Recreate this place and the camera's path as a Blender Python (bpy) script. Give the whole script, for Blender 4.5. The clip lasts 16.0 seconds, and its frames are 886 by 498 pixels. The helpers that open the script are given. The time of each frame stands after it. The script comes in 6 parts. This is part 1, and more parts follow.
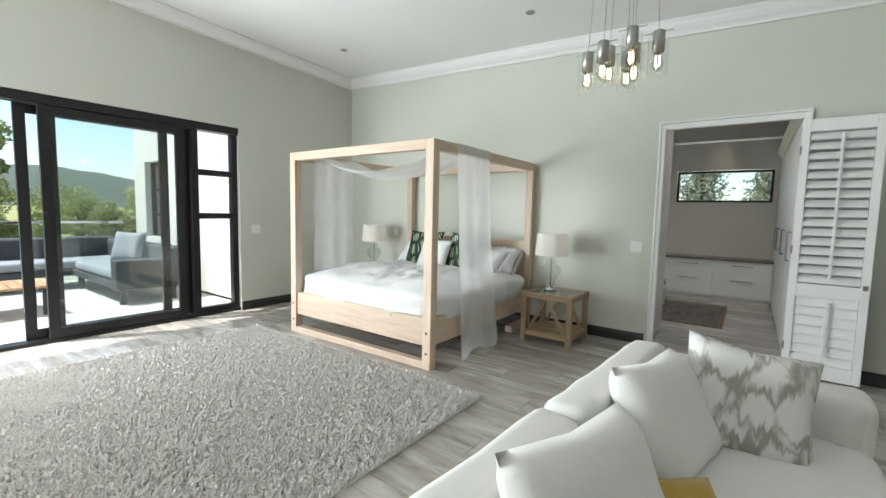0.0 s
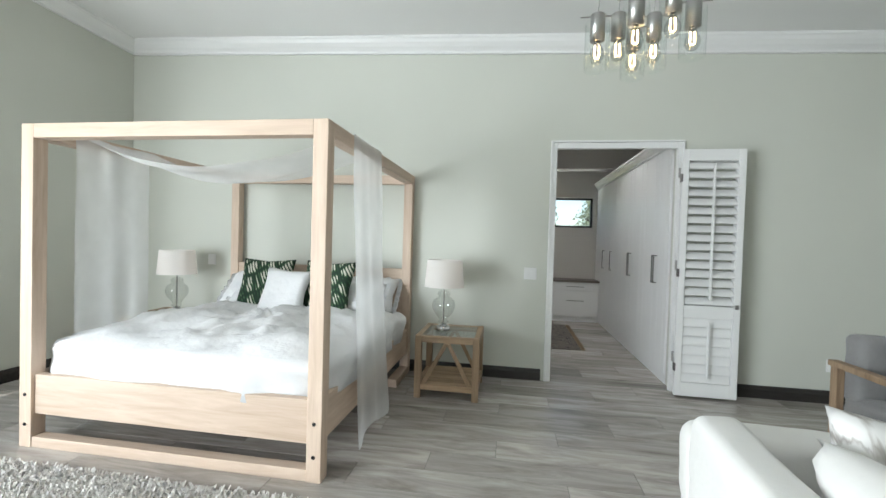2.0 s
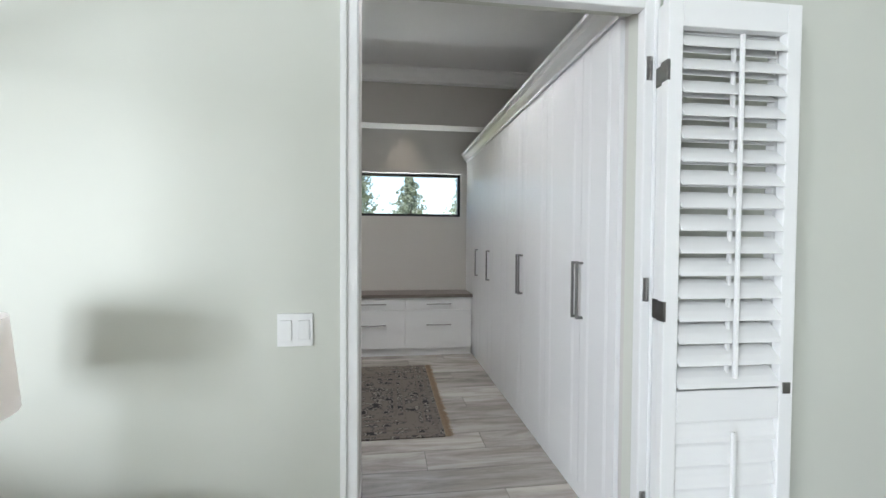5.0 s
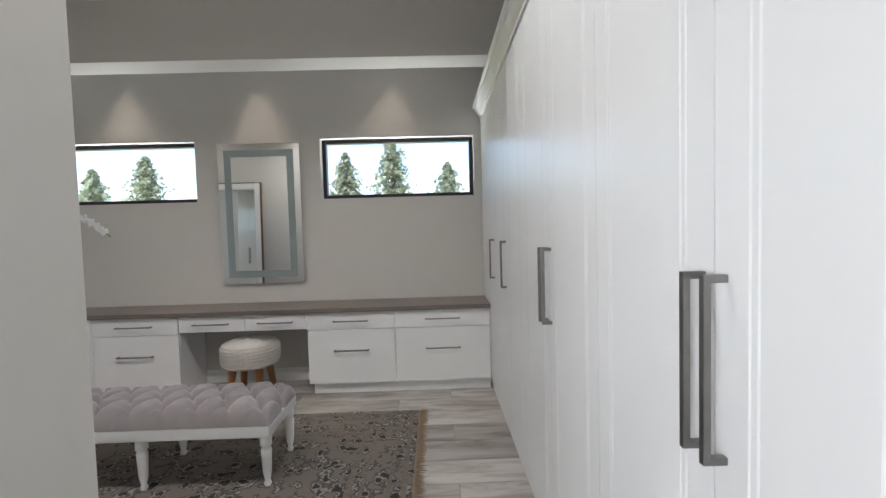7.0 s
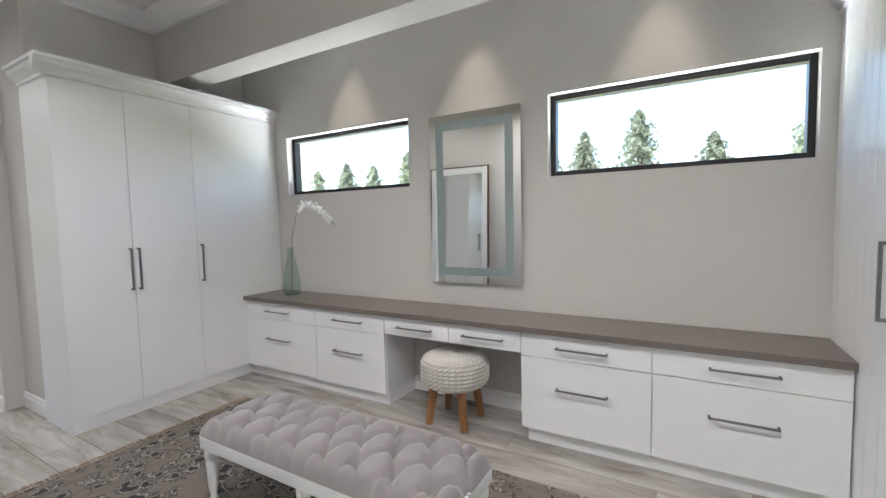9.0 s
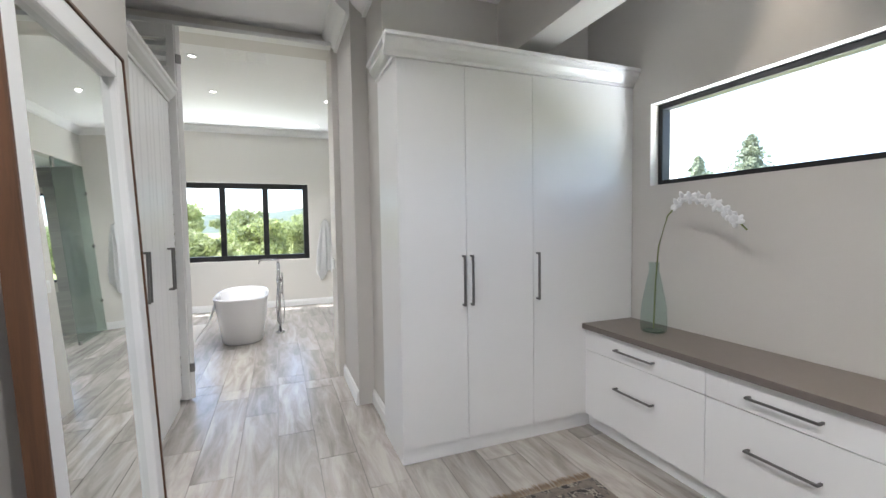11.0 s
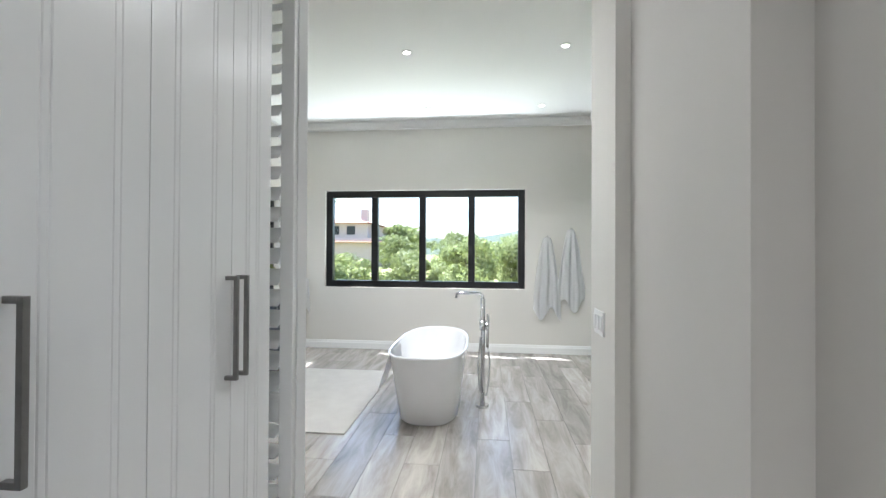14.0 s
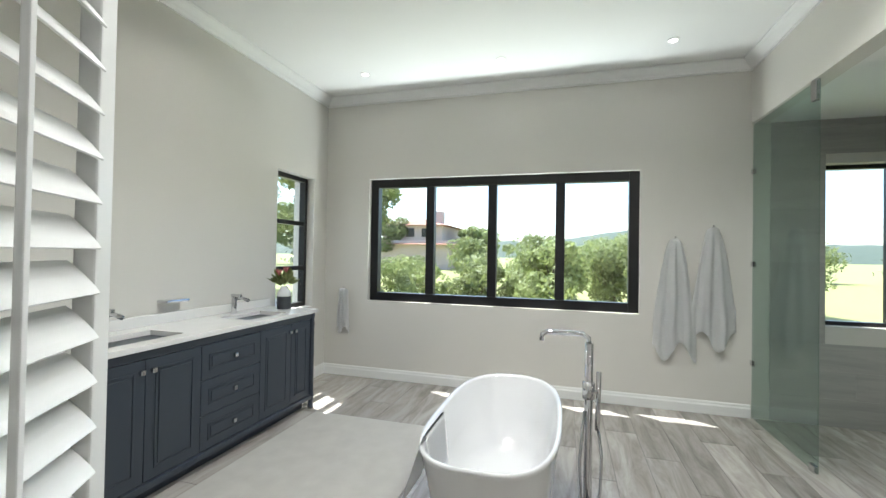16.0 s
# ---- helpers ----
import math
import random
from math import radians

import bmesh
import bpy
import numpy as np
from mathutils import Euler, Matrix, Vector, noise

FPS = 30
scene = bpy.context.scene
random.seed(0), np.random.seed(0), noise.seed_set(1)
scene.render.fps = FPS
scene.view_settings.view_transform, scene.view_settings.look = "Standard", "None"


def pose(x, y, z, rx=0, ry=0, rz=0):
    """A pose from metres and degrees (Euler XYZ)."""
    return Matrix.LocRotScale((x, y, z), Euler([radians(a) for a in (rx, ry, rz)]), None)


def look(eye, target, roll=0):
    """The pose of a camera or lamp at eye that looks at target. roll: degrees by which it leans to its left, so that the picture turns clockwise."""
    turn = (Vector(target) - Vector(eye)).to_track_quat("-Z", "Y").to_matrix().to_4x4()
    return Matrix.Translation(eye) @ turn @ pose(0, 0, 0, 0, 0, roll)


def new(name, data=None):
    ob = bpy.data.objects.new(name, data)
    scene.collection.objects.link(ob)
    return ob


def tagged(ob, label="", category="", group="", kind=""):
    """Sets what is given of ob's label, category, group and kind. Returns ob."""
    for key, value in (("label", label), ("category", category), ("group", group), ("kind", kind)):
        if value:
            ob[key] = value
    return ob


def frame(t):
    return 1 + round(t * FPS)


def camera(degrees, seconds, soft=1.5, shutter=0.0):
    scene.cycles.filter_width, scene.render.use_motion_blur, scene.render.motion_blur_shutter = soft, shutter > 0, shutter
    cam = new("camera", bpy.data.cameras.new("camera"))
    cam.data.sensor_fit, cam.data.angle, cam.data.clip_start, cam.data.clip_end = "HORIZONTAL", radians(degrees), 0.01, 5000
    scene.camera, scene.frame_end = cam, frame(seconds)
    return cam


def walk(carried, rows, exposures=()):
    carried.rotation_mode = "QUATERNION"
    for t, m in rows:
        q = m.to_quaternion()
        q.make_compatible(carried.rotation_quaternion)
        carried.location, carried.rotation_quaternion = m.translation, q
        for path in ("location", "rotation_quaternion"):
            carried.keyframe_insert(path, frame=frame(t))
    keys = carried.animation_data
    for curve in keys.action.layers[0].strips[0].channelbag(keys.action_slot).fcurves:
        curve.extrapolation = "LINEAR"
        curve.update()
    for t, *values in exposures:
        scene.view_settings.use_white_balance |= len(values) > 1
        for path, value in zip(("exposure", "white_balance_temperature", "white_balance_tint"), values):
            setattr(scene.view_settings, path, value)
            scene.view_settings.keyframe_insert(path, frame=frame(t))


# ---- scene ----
cam = camera(92.4, 16.0)
PATH = [
    (0, (0.806, -4.853, 1.349), (-0.357, -3.235, 1.177), 1.3),
    (0.5, (0.409, -4.822, 1.342), (-0.537, -3.063, 1.235), 0.8),
    (1, (0.066, -4.716, 1.339), (-0.659, -2.853, 1.277), 1.5),
    (1.5, (-0.188, -4.492, 1.333), (-0.703, -2.559, 1.289), 1.9),
    (2, (-0.348, -4.181, 1.327), (-0.663, -2.207, 1.285), 1.7),
    (2.5, (-0.356, -3.83, 1.327), (-0.503, -1.836, 1.291), 1.1),
    (3, (-0.32, -3.411, 1.335), (-0.33, -1.412, 1.301), 1.0),
    (3.5, (-0.224, -2.922, 1.35), (-0.081, -0.927, 1.313), 0.5),
    (4, (-0.127, -2.418, 1.359), (0.101, -0.432, 1.313), 0.8),
    (4.2, (-0.083, -2.223, 1.361), (0.16, -0.238, 1.306), 1.0),
    (6.3, (0.633, -0.545, 1.331), (0.893, 1.437, 1.291), -1.2),
    (6.5, (0.686, -0.395, 1.331), (0.888, 1.594, 1.269), -1.9),
    (7, (0.711, -0.12, 1.315), (0.747, 1.877, 1.225), -1.6),
    (7.5, (0.671, 0.127, 1.282), (0.522, 2.119, 1.19), -0.3),
    (8, (0.669, 0.44, 1.296), (0.256, 2.393, 1.174), -0.8),
    (8.5, (0.647, 0.703, 1.296), (-0.062, 2.569, 1.175), -1.0),
    (9, (0.515, 0.908, 1.346), (-0.482, 2.636, 1.213), -1.3),
    (9.5, (0.333, 1.112, 1.349), (-0.975, 2.621, 1.241), -1.6),
    (9.8, (0.212, 1.203, 1.345), (-1.254, 2.562, 1.269), -1.1),
    (10, (0.061, 1.253, 1.353), (-1.484, 2.52, 1.278), -1.3),
    (10.2, (-0.075, 1.289, 1.359), (-1.698, 2.455, 1.285), -1.1),
    (12.3, (-1.636, 1.515, 1.372), (-3.635, 1.487, 1.312), -0.7),
    (12.5, (-1.795, 1.529, 1.367), (-3.79, 1.396, 1.338), -0.1),
    (13, (-2.178, 1.473, 1.358), (-4.165, 1.24, 1.357), 0.1),
    (13.5, (-2.571, 1.417, 1.335), (-4.56, 1.205, 1.336), 0.4),
    (14, (-2.963, 1.409, 1.323), (-4.953, 1.205, 1.34), 0.3),
    (14.5, (-3.35, 1.422, 1.321), (-5.331, 1.153, 1.343), 0.9),
    (15, (-3.706, 1.37, 1.33), (-5.681, 1.054, 1.349), 1.0),
    (15.5, (-4.028, 1.307, 1.347), (-5.979, 0.864, 1.358), 1.8),
    (16, (-4.409, 1.263, 1.358), (-6.33, 0.707, 1.384), 1.0),
]
walk(cam, [(t, look(eye, target, roll)) for t, eye, target, roll in PATH],
     exposures=[(0.0, 0.90, 6400, 6), (1.0, 0.95, 6300, 6), (2.5, 1.08, 6200, 8), (3.5, 1.40, 6100, 10), (4.0, 1.46, 6000, 10), (6.5, 1.55, 6300, 12),
                (8.0, 2.1, 6150, 13), (10.0, 2.25, 6150, 13), (12.5, 2.3, 6050, 11), (14.5, 2.12, 5950, 8), (15.5, 1.9, 6050, 6), (16.0, 1.82, 6200, 6)])

# ---- light ----
SUN_WAY = Vector((0.27, 0.45, -1.0)).normalized()
world = bpy.data.worlds.new("sky")
scene.world = world
world.use_nodes = True
wn = world.node_tree
sky = wn.nodes.new("ShaderNodeTexSky")
sky.sky_type = "NISHITA"
sky.sun_disc = False
sky.sun_elevation = math.asin(-SUN_WAY.z)
sky.sun_rotation = math.atan2(-SUN_WAY.x, -SUN_WAY.y)
sky.altitude = 600
sky.dust_density = 2.0
wn.links.new(sky.outputs[0], wn.nodes["Background"].inputs[0])
wn.nodes["Background"].inputs[1].default_value = 0.15


def lamp(name, kind, energy, m, color=(1, 1, 1), **kw):
    d = bpy.data.lights.new(name, kind)
    d.energy, d.color = energy, color
    for k, v in kw.items():
        if k == "angle":
            d.angle = v
        elif k == "size":
            d.size = v
        elif k == "size_y":
            d.shape, d.size_y = "RECTANGLE", v
        elif k == "spot":
            d.spot_size, d.spot_blend = radians(v), 0.7
        elif k == "soft":
            d.shadow_soft_size = v
    ob = new(name, d)
    ob.matrix_world = m
    return ob


lamp("sun", "SUN", 4.5, look((0, 0, 20), Vector((0, 0, 20)) + SUN_WAY), (1.0, 0.97, 0.92), angle=radians(0.6))
# daylight thrown up from the ground outside, at the sills of the windows
lamp("window_daylight", "AREA", 36, look((-9.10, 0.55, 0.60), (-8.2, 0.55, 1.5)), (0.95, 1.0, 0.98), size=2.5, size_y=0.22)
lamp("window_daylight", "AREA", 17, look((0.40, 4.08, 1.45), (0.40, 3.0, 2.05)), (0.96, 1.0, 0.99), size=1.35, size_y=0.2)
lamp("window_daylight", "AREA", 17, look((-2.09, 4.08, 1.45), (-2.09, 3.0, 2.05)), (0.96, 1.0, 0.99), size=1.35, size_y=0.2)
# sky light through the part of the glass doors that lies behind the walker
lamp("door_daylight", "AREA", 230, look((-4.70, -5.75, 1.2), (0, -3.9, 0.35)), (0.93, 0.97, 1.0), size=2.5, size_y=2.2)

# ---- materials ----


def nodes_of(name):
    m = bpy.data.materials.new(name)
    m.use_nodes = True
    return m, m.node_tree.nodes, m.node_tree.links, m.node_tree.nodes["Principled BSDF"]


def surface(name, a, b=None, rough=0.6, scale=6.0, bump=0.0, bump_scale=120.0, metal=0.0, per_object=0.0,
            stretch=(1, 1, 1), sheen=0.0, trans=0.0, detail=6.0, alpha=1.0, dist=0.01):
    """Two mixed tones by noise, a fine relief, and if wished a tone that changes from piece to piece."""
    m, n, l, p = nodes_of(name)
    b = b or tuple(c * 0.9 for c in a)
    co = n.new("ShaderNodeTexCoord")
    mp = n.new("ShaderNodeMapping")
    mp.inputs["Scale"].default_value = stretch
    l.new(co.outputs["Object"], mp.inputs[0])
    no = n.new("ShaderNodeTexNoise")
    no.inputs["Scale"].default_value = scale
    no.inputs["Detail"].default_value = detail
    l.new(mp.outputs[0], no.inputs["Vector"])
    mix = n.new("ShaderNodeMix")
    mix.data_type = "RGBA"
    mix.inputs[6].default_value = (*a, 1)
    mix.inputs[7].default_value = (*b, 1)
    l.new(no.outputs[0], mix.inputs[0])
    out = mix.outputs[2]
    if per_object:
        oi = n.new("ShaderNodeObjectInfo")
        mr = n.new("ShaderNodeMapRange")
        mr.inputs[3].default_value = 1 - per_object
        mr.inputs[4].default_value = 1 + per_object
        l.new(oi.outputs["Random"], mr.inputs[0])
        hs = n.new("ShaderNodeHueSaturation")
        l.new(mr.outputs[0], hs.inputs["Value"])
        l.new(out, hs.inputs["Color"])
        out = hs.outputs[0]
    l.new(out, p.inputs["Base Color"])
    p.inputs["Roughness"].default_value = rough
    p.inputs["Metallic"].default_value = metal
    if sheen:
        p.inputs["Sheen Weight"].default_value = sheen
    if trans:
        p.inputs["Transmission Weight"].default_value = trans
    p.inputs["Alpha"].default_value = alpha
    if bump:
        nb = n.new("ShaderNodeTexNoise")
        nb.inputs["Scale"].default_value = bump_scale
        nb.inputs["Detail"].default_value = 4
        l.new(mp.outputs[0], nb.inputs["Vector"])
        bp = n.new("ShaderNodeBump")
        bp.inputs["Strength"].default_value = bump
        bp.inputs["Distance"].default_value = dist
        l.new(nb.outputs[0], bp.inputs["Height"])
        l.new(bp.outputs[0], p.inputs["Normal"])
    return m


def wood(name, a, b, rough=0.5, axis=0, scale=3.0, per_object=0.0, knots=None, ring=14.0):
    """Boards with grain along one axis, and darker streaks."""
    m, n, l, p = nodes_of(name)
    co = n.new("ShaderNodeTexCoord")
    oi = n.new("ShaderNodeObjectInfo")
    add = n.new("ShaderNodeVectorMath")
    mul = n.new("ShaderNodeMath")
    mul.operation = "MULTIPLY"
    mul.inputs[1].default_value = 37.0
    l.new(oi.outputs["Random"], mul.inputs[0])
    cb = n.new("ShaderNodeCombineXYZ")
    for i in range(3):
        l.new(mul.outputs[0], cb.inputs[i])
    l.new(co.outputs["Object"], add.inputs[0])
    l.new(cb.outputs[0], add.inputs[1])
    mp = n.new("ShaderNodeMapping")
    s = [ring, ring, ring]
    s[axis] = 1.0
    mp.inputs["Scale"].default_value = s
    l.new(add.outputs[0], mp.inputs[0])
    no = n.new("ShaderNodeTexNoise")
    no.inputs["Scale"].default_value = scale
    no.inputs["Detail"].default_value = 8
    no.inputs["Roughness"].default_value = 0.65
    no.inputs["Distortion"].default_value = 0.6
    l.new(mp.outputs[0], no.inputs["Vector"])
    rp = n.new("ShaderNodeValToRGB")
    e = rp.color_ramp.elements
    e[0].position, e[0].color = 0.30, (*b, 1)
    e[1].position, e[1].color = 0.62, (*a, 1)
    if knots:
        k = e.new(0.22)
        k.color = (*knots, 1)
    l.new(no.outputs[0], rp.inputs[0])
    out = rp.outputs[0]
    if per_object:
        mr = n.new("ShaderNodeMapRange")
        mr.inputs[3].default_value = 1 - per_object
        mr.inputs[4].default_value = 1 + per_object
        l.new(oi.outputs["Random"], mr.inputs[0])
        hs = n.new("ShaderNodeHueSaturation")
        l.new(mr.outputs[0], hs.inputs["Value"])
        l.new(out, hs.inputs["Color"])
        out = hs.outputs[0]
    l.new(out, p.inputs["Base Color"])
    p.inputs["Roughness"].default_value = rough
    bp = n.new("ShaderNodeBump")
    bp.inputs["Strength"].default_value = 0.15
    bp.inputs["Distance"].default_value = 0.004
    l.new(no.outputs[0], bp.inputs["Height"])
    l.new(bp.outputs[0], p.inputs["Normal"])
    return m


def glass_like(name, color, rough=0.0, gloss=0.035):
    """Thin pane: mostly clear, with gloss by Fresnel."""
    m = bpy.data.materials.new(name)
    m.use_nodes = True
    n, l = m.node_tree.nodes, m.node_tree.links
    n.remove(n["Principled BSDF"])
    tr = n.new("ShaderNodeBsdfTransparent")
    tr.inputs[0].default_value = (*color, 1)
    gl = n.new("ShaderNodeBsdfGlossy")
    gl.inputs["Roughness"].default_value = rough
    lw = n.new("ShaderNodeLayerWeight")
    lw.inputs[0].default_value = 0.5
    pw = n.new("ShaderNodeMath")
    pw.operation = "POWER"
    pw.inputs[1].default_value = 4.0
    l.new(lw.outputs["Facing"], pw.inputs[0])
    fr = n.new("ShaderNodeMath")
    fr.operation = "MULTIPLY_ADD"
    fr.inputs[1].default_value, fr.inputs[2].default_value = 0.7, gloss
    l.new(pw.outputs[0], fr.inputs[0])
    mx = n.new("ShaderNodeMixShader")
    l.new(fr.outputs[0], mx.inputs[0])
    l.new(tr.outputs[0], mx.inputs[1])
    l.new(gl.outputs[0], mx.inputs[2])
    l.new(mx.outputs[0], n["Material Output"].inputs[0])
    return m


def veil(name, color, through_share=0.45):
    """Sheer cloth: part clear, part light that passes diffusely."""
    m = bpy.data.materials.new(name)
    m.use_nodes = True
    n, l = m.node_tree.nodes, m.node_tree.links
    n.remove(n["Principled BSDF"])
    tr = n.new("ShaderNodeBsdfTransparent")
    df = n.new("ShaderNodeBsdfDiffuse")
    tl = n.new("ShaderNodeBsdfTranslucent")
    df.inputs[0].default_value = tl.inputs[0].default_value = (*color, 1)
    m1 = n.new("ShaderNodeMixShader")
    m1.inputs[0].default_value = 0.45
    l.new(df.outputs[0], m1.inputs[1])
    l.new(tl.outputs[0], m1.inputs[2])
    co = n.new("ShaderNodeTexCoord")
    wv = n.new("ShaderNodeTexNoise")
    wv.inputs["Scale"].default_value = 9
    l.new(co.outputs["Object"], wv.inputs["Vector"])
    mr = n.new("ShaderNodeMapRange")
    mr.inputs[3].default_value = 1 - through_share - 0.05
    mr.inputs[4].default_value = 1 - through_share + 0.05
    l.new(wv.outputs[0], mr.inputs[0])
    m2 = n.new("ShaderNodeMixShader")
    l.new(mr.outputs[0], m2.inputs[0])
    l.new(tr.outputs[0], m2.inputs[1])
    l.new(m1.outputs[0], m2.inputs[2])
    l.new(m2.outputs[0], n["Material Output"].inputs[0])
    return m


def glow(name, color, strength):
    m, n, l, p = nodes_of(name)
    p.inputs["Emission Color"].default_value = (*color, 1)
    p.inputs["Emission Strength"].default_value = strength
    p.inputs["Base Color"].default_value = (*color, 1)
    return m


M = {}
M["wall"] = surface("sage_wall_paint", (0.60, 0.61, 0.55), (0.57, 0.58, 0.52), 0.7, 1.5, 0.05, 250)
M["wall_grey"] = surface("warm_grey_wall_paint", (0.56, 0.54, 0.51), (0.53, 0.51, 0.48), 0.65, 1.5, 0.05, 250)
M["wall_cream"] = surface("cream_wall_paint", (0.66, 0.64, 0.60), (0.63, 0.61, 0.57), 0.65, 1.5, 0.05, 250)
M["ceiling"] = surface("ceiling_white", (0.80, 0.80, 0.79), (0.77, 0.77, 0.76), 0.8, 2.0, 0.03, 200)
M["white"] = surface("white_satin_paint", (0.80, 0.80, 0.79), (0.77, 0.77, 0.76), 0.35, 3.0, 0.02, 300)
M["robe"] = surface("wardrobe_satin_white", (0.74, 0.74, 0.74), (0.71, 0.71, 0.71), 0.28, 1.2, 0.015, 200)
M["drawer"] = surface("drawer_gloss_white", (0.82, 0.82, 0.82), (0.80, 0.80, 0.80), 0.3, 1.5, 0.01, 200)
M["black_skirt"] = wood("dark_stained_skirting", (0.03, 0.026, 0.024), (0.015, 0.013, 0.012), 0.4, 0)
M["alu"] = surface("black_aluminium", (0.012, 0.012, 0.013), (0.016, 0.016, 0.017), 0.35, 8, 0.05, 400, metal=0.3)
M["plank"] = wood("grey_wood_look_tile", (0.45, 0.42, 0.385), (0.22, 0.195, 0.175), 0.25, 0, 1.7, 0.2, (0.075, 0.062, 0.052), 6.0)
M["grout"] = surface("grout", (0.22, 0.20, 0.19), (0.18, 0.17, 0.16), 0.9, 30)
M["pine"] = wood("pale_bed_timber", (0.62, 0.49, 0.385), (0.48, 0.355, 0.26), 0.55, 0, 1.6, 0.06, (0.28, 0.18, 0.12), 12)
M["pine_z"] = wood("pale_bed_timber_upright", (0.62, 0.49, 0.385), (0.48, 0.355, 0.26), 0.55, 2, 1.6, 0.06, (0.28, 0.18, 0.12), 12)
M["pine_y"] = wood("pale_bed_timber_side", (0.62, 0.49, 0.385), (0.48, 0.355, 0.26), 0.55, 1, 1.6, 0.06, (0.28, 0.18, 0.12), 12)
M["teak"] = wood("honey_timber", (0.34, 0.16, 0.06), (0.22, 0.095, 0.035), 0.45, 2, 3.0, 0.1)
M["oak"] = wood("weathered_brown_timber", (0.37, 0.26, 0.165), (0.21, 0.14, 0.085), 0.55, 2, 2.0, 0.15)
M["oak_x"] = wood("weathered_brown_timber_board", (0.42, 0.30, 0.19), (0.25, 0.165, 0.10), 0.55, 0, 2.0, 0.15)
M["dark_edge"] = wood("dark_brown_edge", (0.12, 0.055, 0.025), (0.06, 0.028, 0.014), 0.45, 2, 2.0)
M["linen"] = surface("white_bed_linen", (0.75, 0.75, 0.75), (0.71, 0.71, 0.72), 0.85, 3, 0.35, 18, sheen=0.2, dist=0.02)
M["veil"] = veil("sheer_white_voile", (0.86, 0.86, 0.85), 0.32)
M["shade"] = veil("lamp_shade_cloth", (0.88, 0.85, 0.83), -0.08)
M["clear"] = glass_like("clear_glass", (0.96, 0.98, 0.97))
M["pane"] = glass_like("window_glass", (0.97, 0.99, 0.985))
M["tint"] = glass_like("green_shower_glass", (0.80, 0.88, 0.85))
M["pale_tint"] = glass_like("pale_green_shower_glass", (0.90, 0.95, 0.935))
M["chrome"] = surface("chrome", (0.62, 0.62, 0.63), (0.58, 0.58, 0.59), 0.08, 5, metal=1.0)
M["nickel"] = surface("dark_brushed_nickel", (0.26, 0.255, 0.25), (0.20, 0.195, 0.19), 0.36, 40, 0.1, 300, metal=1.0)
M["steel"] = surface("brushed_nickel", (0.45, 0.44, 0.43), (0.38, 0.37, 0.36), 0.32, 40, 0.1, 300, metal=1.0)
M["mirror"] = surface("mirror_silver", (0.86, 0.88, 0.87), (0.86, 0.88, 0.87), 0.01, 2, metal=1.0)
M["frost"] = surface("frosted_mirror_band", (0.24, 0.29, 0.29), (0.22, 0.27, 0.27), 0.4, 4)
M["shag"] = surface("cream_shag_wool", (0.82, 0.79, 0.75), (0.60, 0.57, 0.53), 0.95, 45, 0.6, 60, sheen=0.3, dist=0.02)
M["sofa"] = surface("white_cotton_cover", (0.80, 0.79, 0.76), (0.76, 0.75, 0.72), 0.85, 4, 0.2, 25, sheen=0.2, dist=0.01)
M["counter"] = surface("taupe_counter_top", (0.17, 0.145, 0.13), (0.14, 0.12, 0.105), 0.4, 30, 0.05, 300)
M["mauve"] = surface("mauve_velvet", (0.32, 0.287, 0.287), (0.25, 0.222, 0.222), 0.8, 8, 0.1, 200, sheen=0.3)
M["grey_felt"] = surface("grey_upholstery", (0.25, 0.245, 0.245), (0.21, 0.205, 0.205), 0.9, 40, 0.2, 300, sheen=0.3)
M["navy"] = surface("navy_cabinet_paint", (0.040, 0.050, 0.066), (0.033, 0.042, 0.057), 0.4, 4, 0.02, 200)
M["quartz"] = surface("white_quartz_top", (0.80, 0.79, 0.77), (0.74, 0.73, 0.71), 0.18, 8)
M["ceramic"] = surface("white_ceramic", (0.76, 0.76, 0.77), (0.75, 0.75, 0.76), 0.08, 2)
M["towel"] = surface("white_terry", (0.86, 0.86, 0.86), (0.82, 0.82, 0.82), 0.95, 40, 0.15, 220)
M["mat"] = surface("pale_bath_rug", (0.56, 0.54, 0.50), (0.42, 0.40, 0.37), 0.95, 7, 0.3, 200)
M["bulb"] = glow("warm_filament", (1.0, 0.66, 0.34), 14.0)
M["lamp_glass"] = glass_like("thick_clear_glass", (0.90, 0.91, 0.90), 0.02, 0.07)
M["lamp_bulb"] = glow("lamp_bulb_glow", (1.0, 0.85, 0.7), 2.0)
M["led"] = glow("downlight_glow", (1.0, 0.95, 0.88), 3)


def foliage(name, a, b, scale):
    """Leaves that let some light pass."""
    m = surface(name, a, b, 0.6, scale, per_object=0.2)
    n, l = m.node_tree.nodes, m.node_tree.links
    p = n["Principled BSDF"]
    tl = n.new("ShaderNodeBsdfTranslucent")
    l.new(p.inputs["Base Color"].links[0].from_socket, tl.inputs[0])
    mx = n.new("ShaderNodeMixShader")
    mx.inputs[0].default_value = 0.5
    l.new(p.outputs[0], mx.inputs[1])
    l.new(tl.outputs[0], mx.inputs[2])
    l.new(mx.outputs[0], n["Material Output"].inputs[0])
    return m


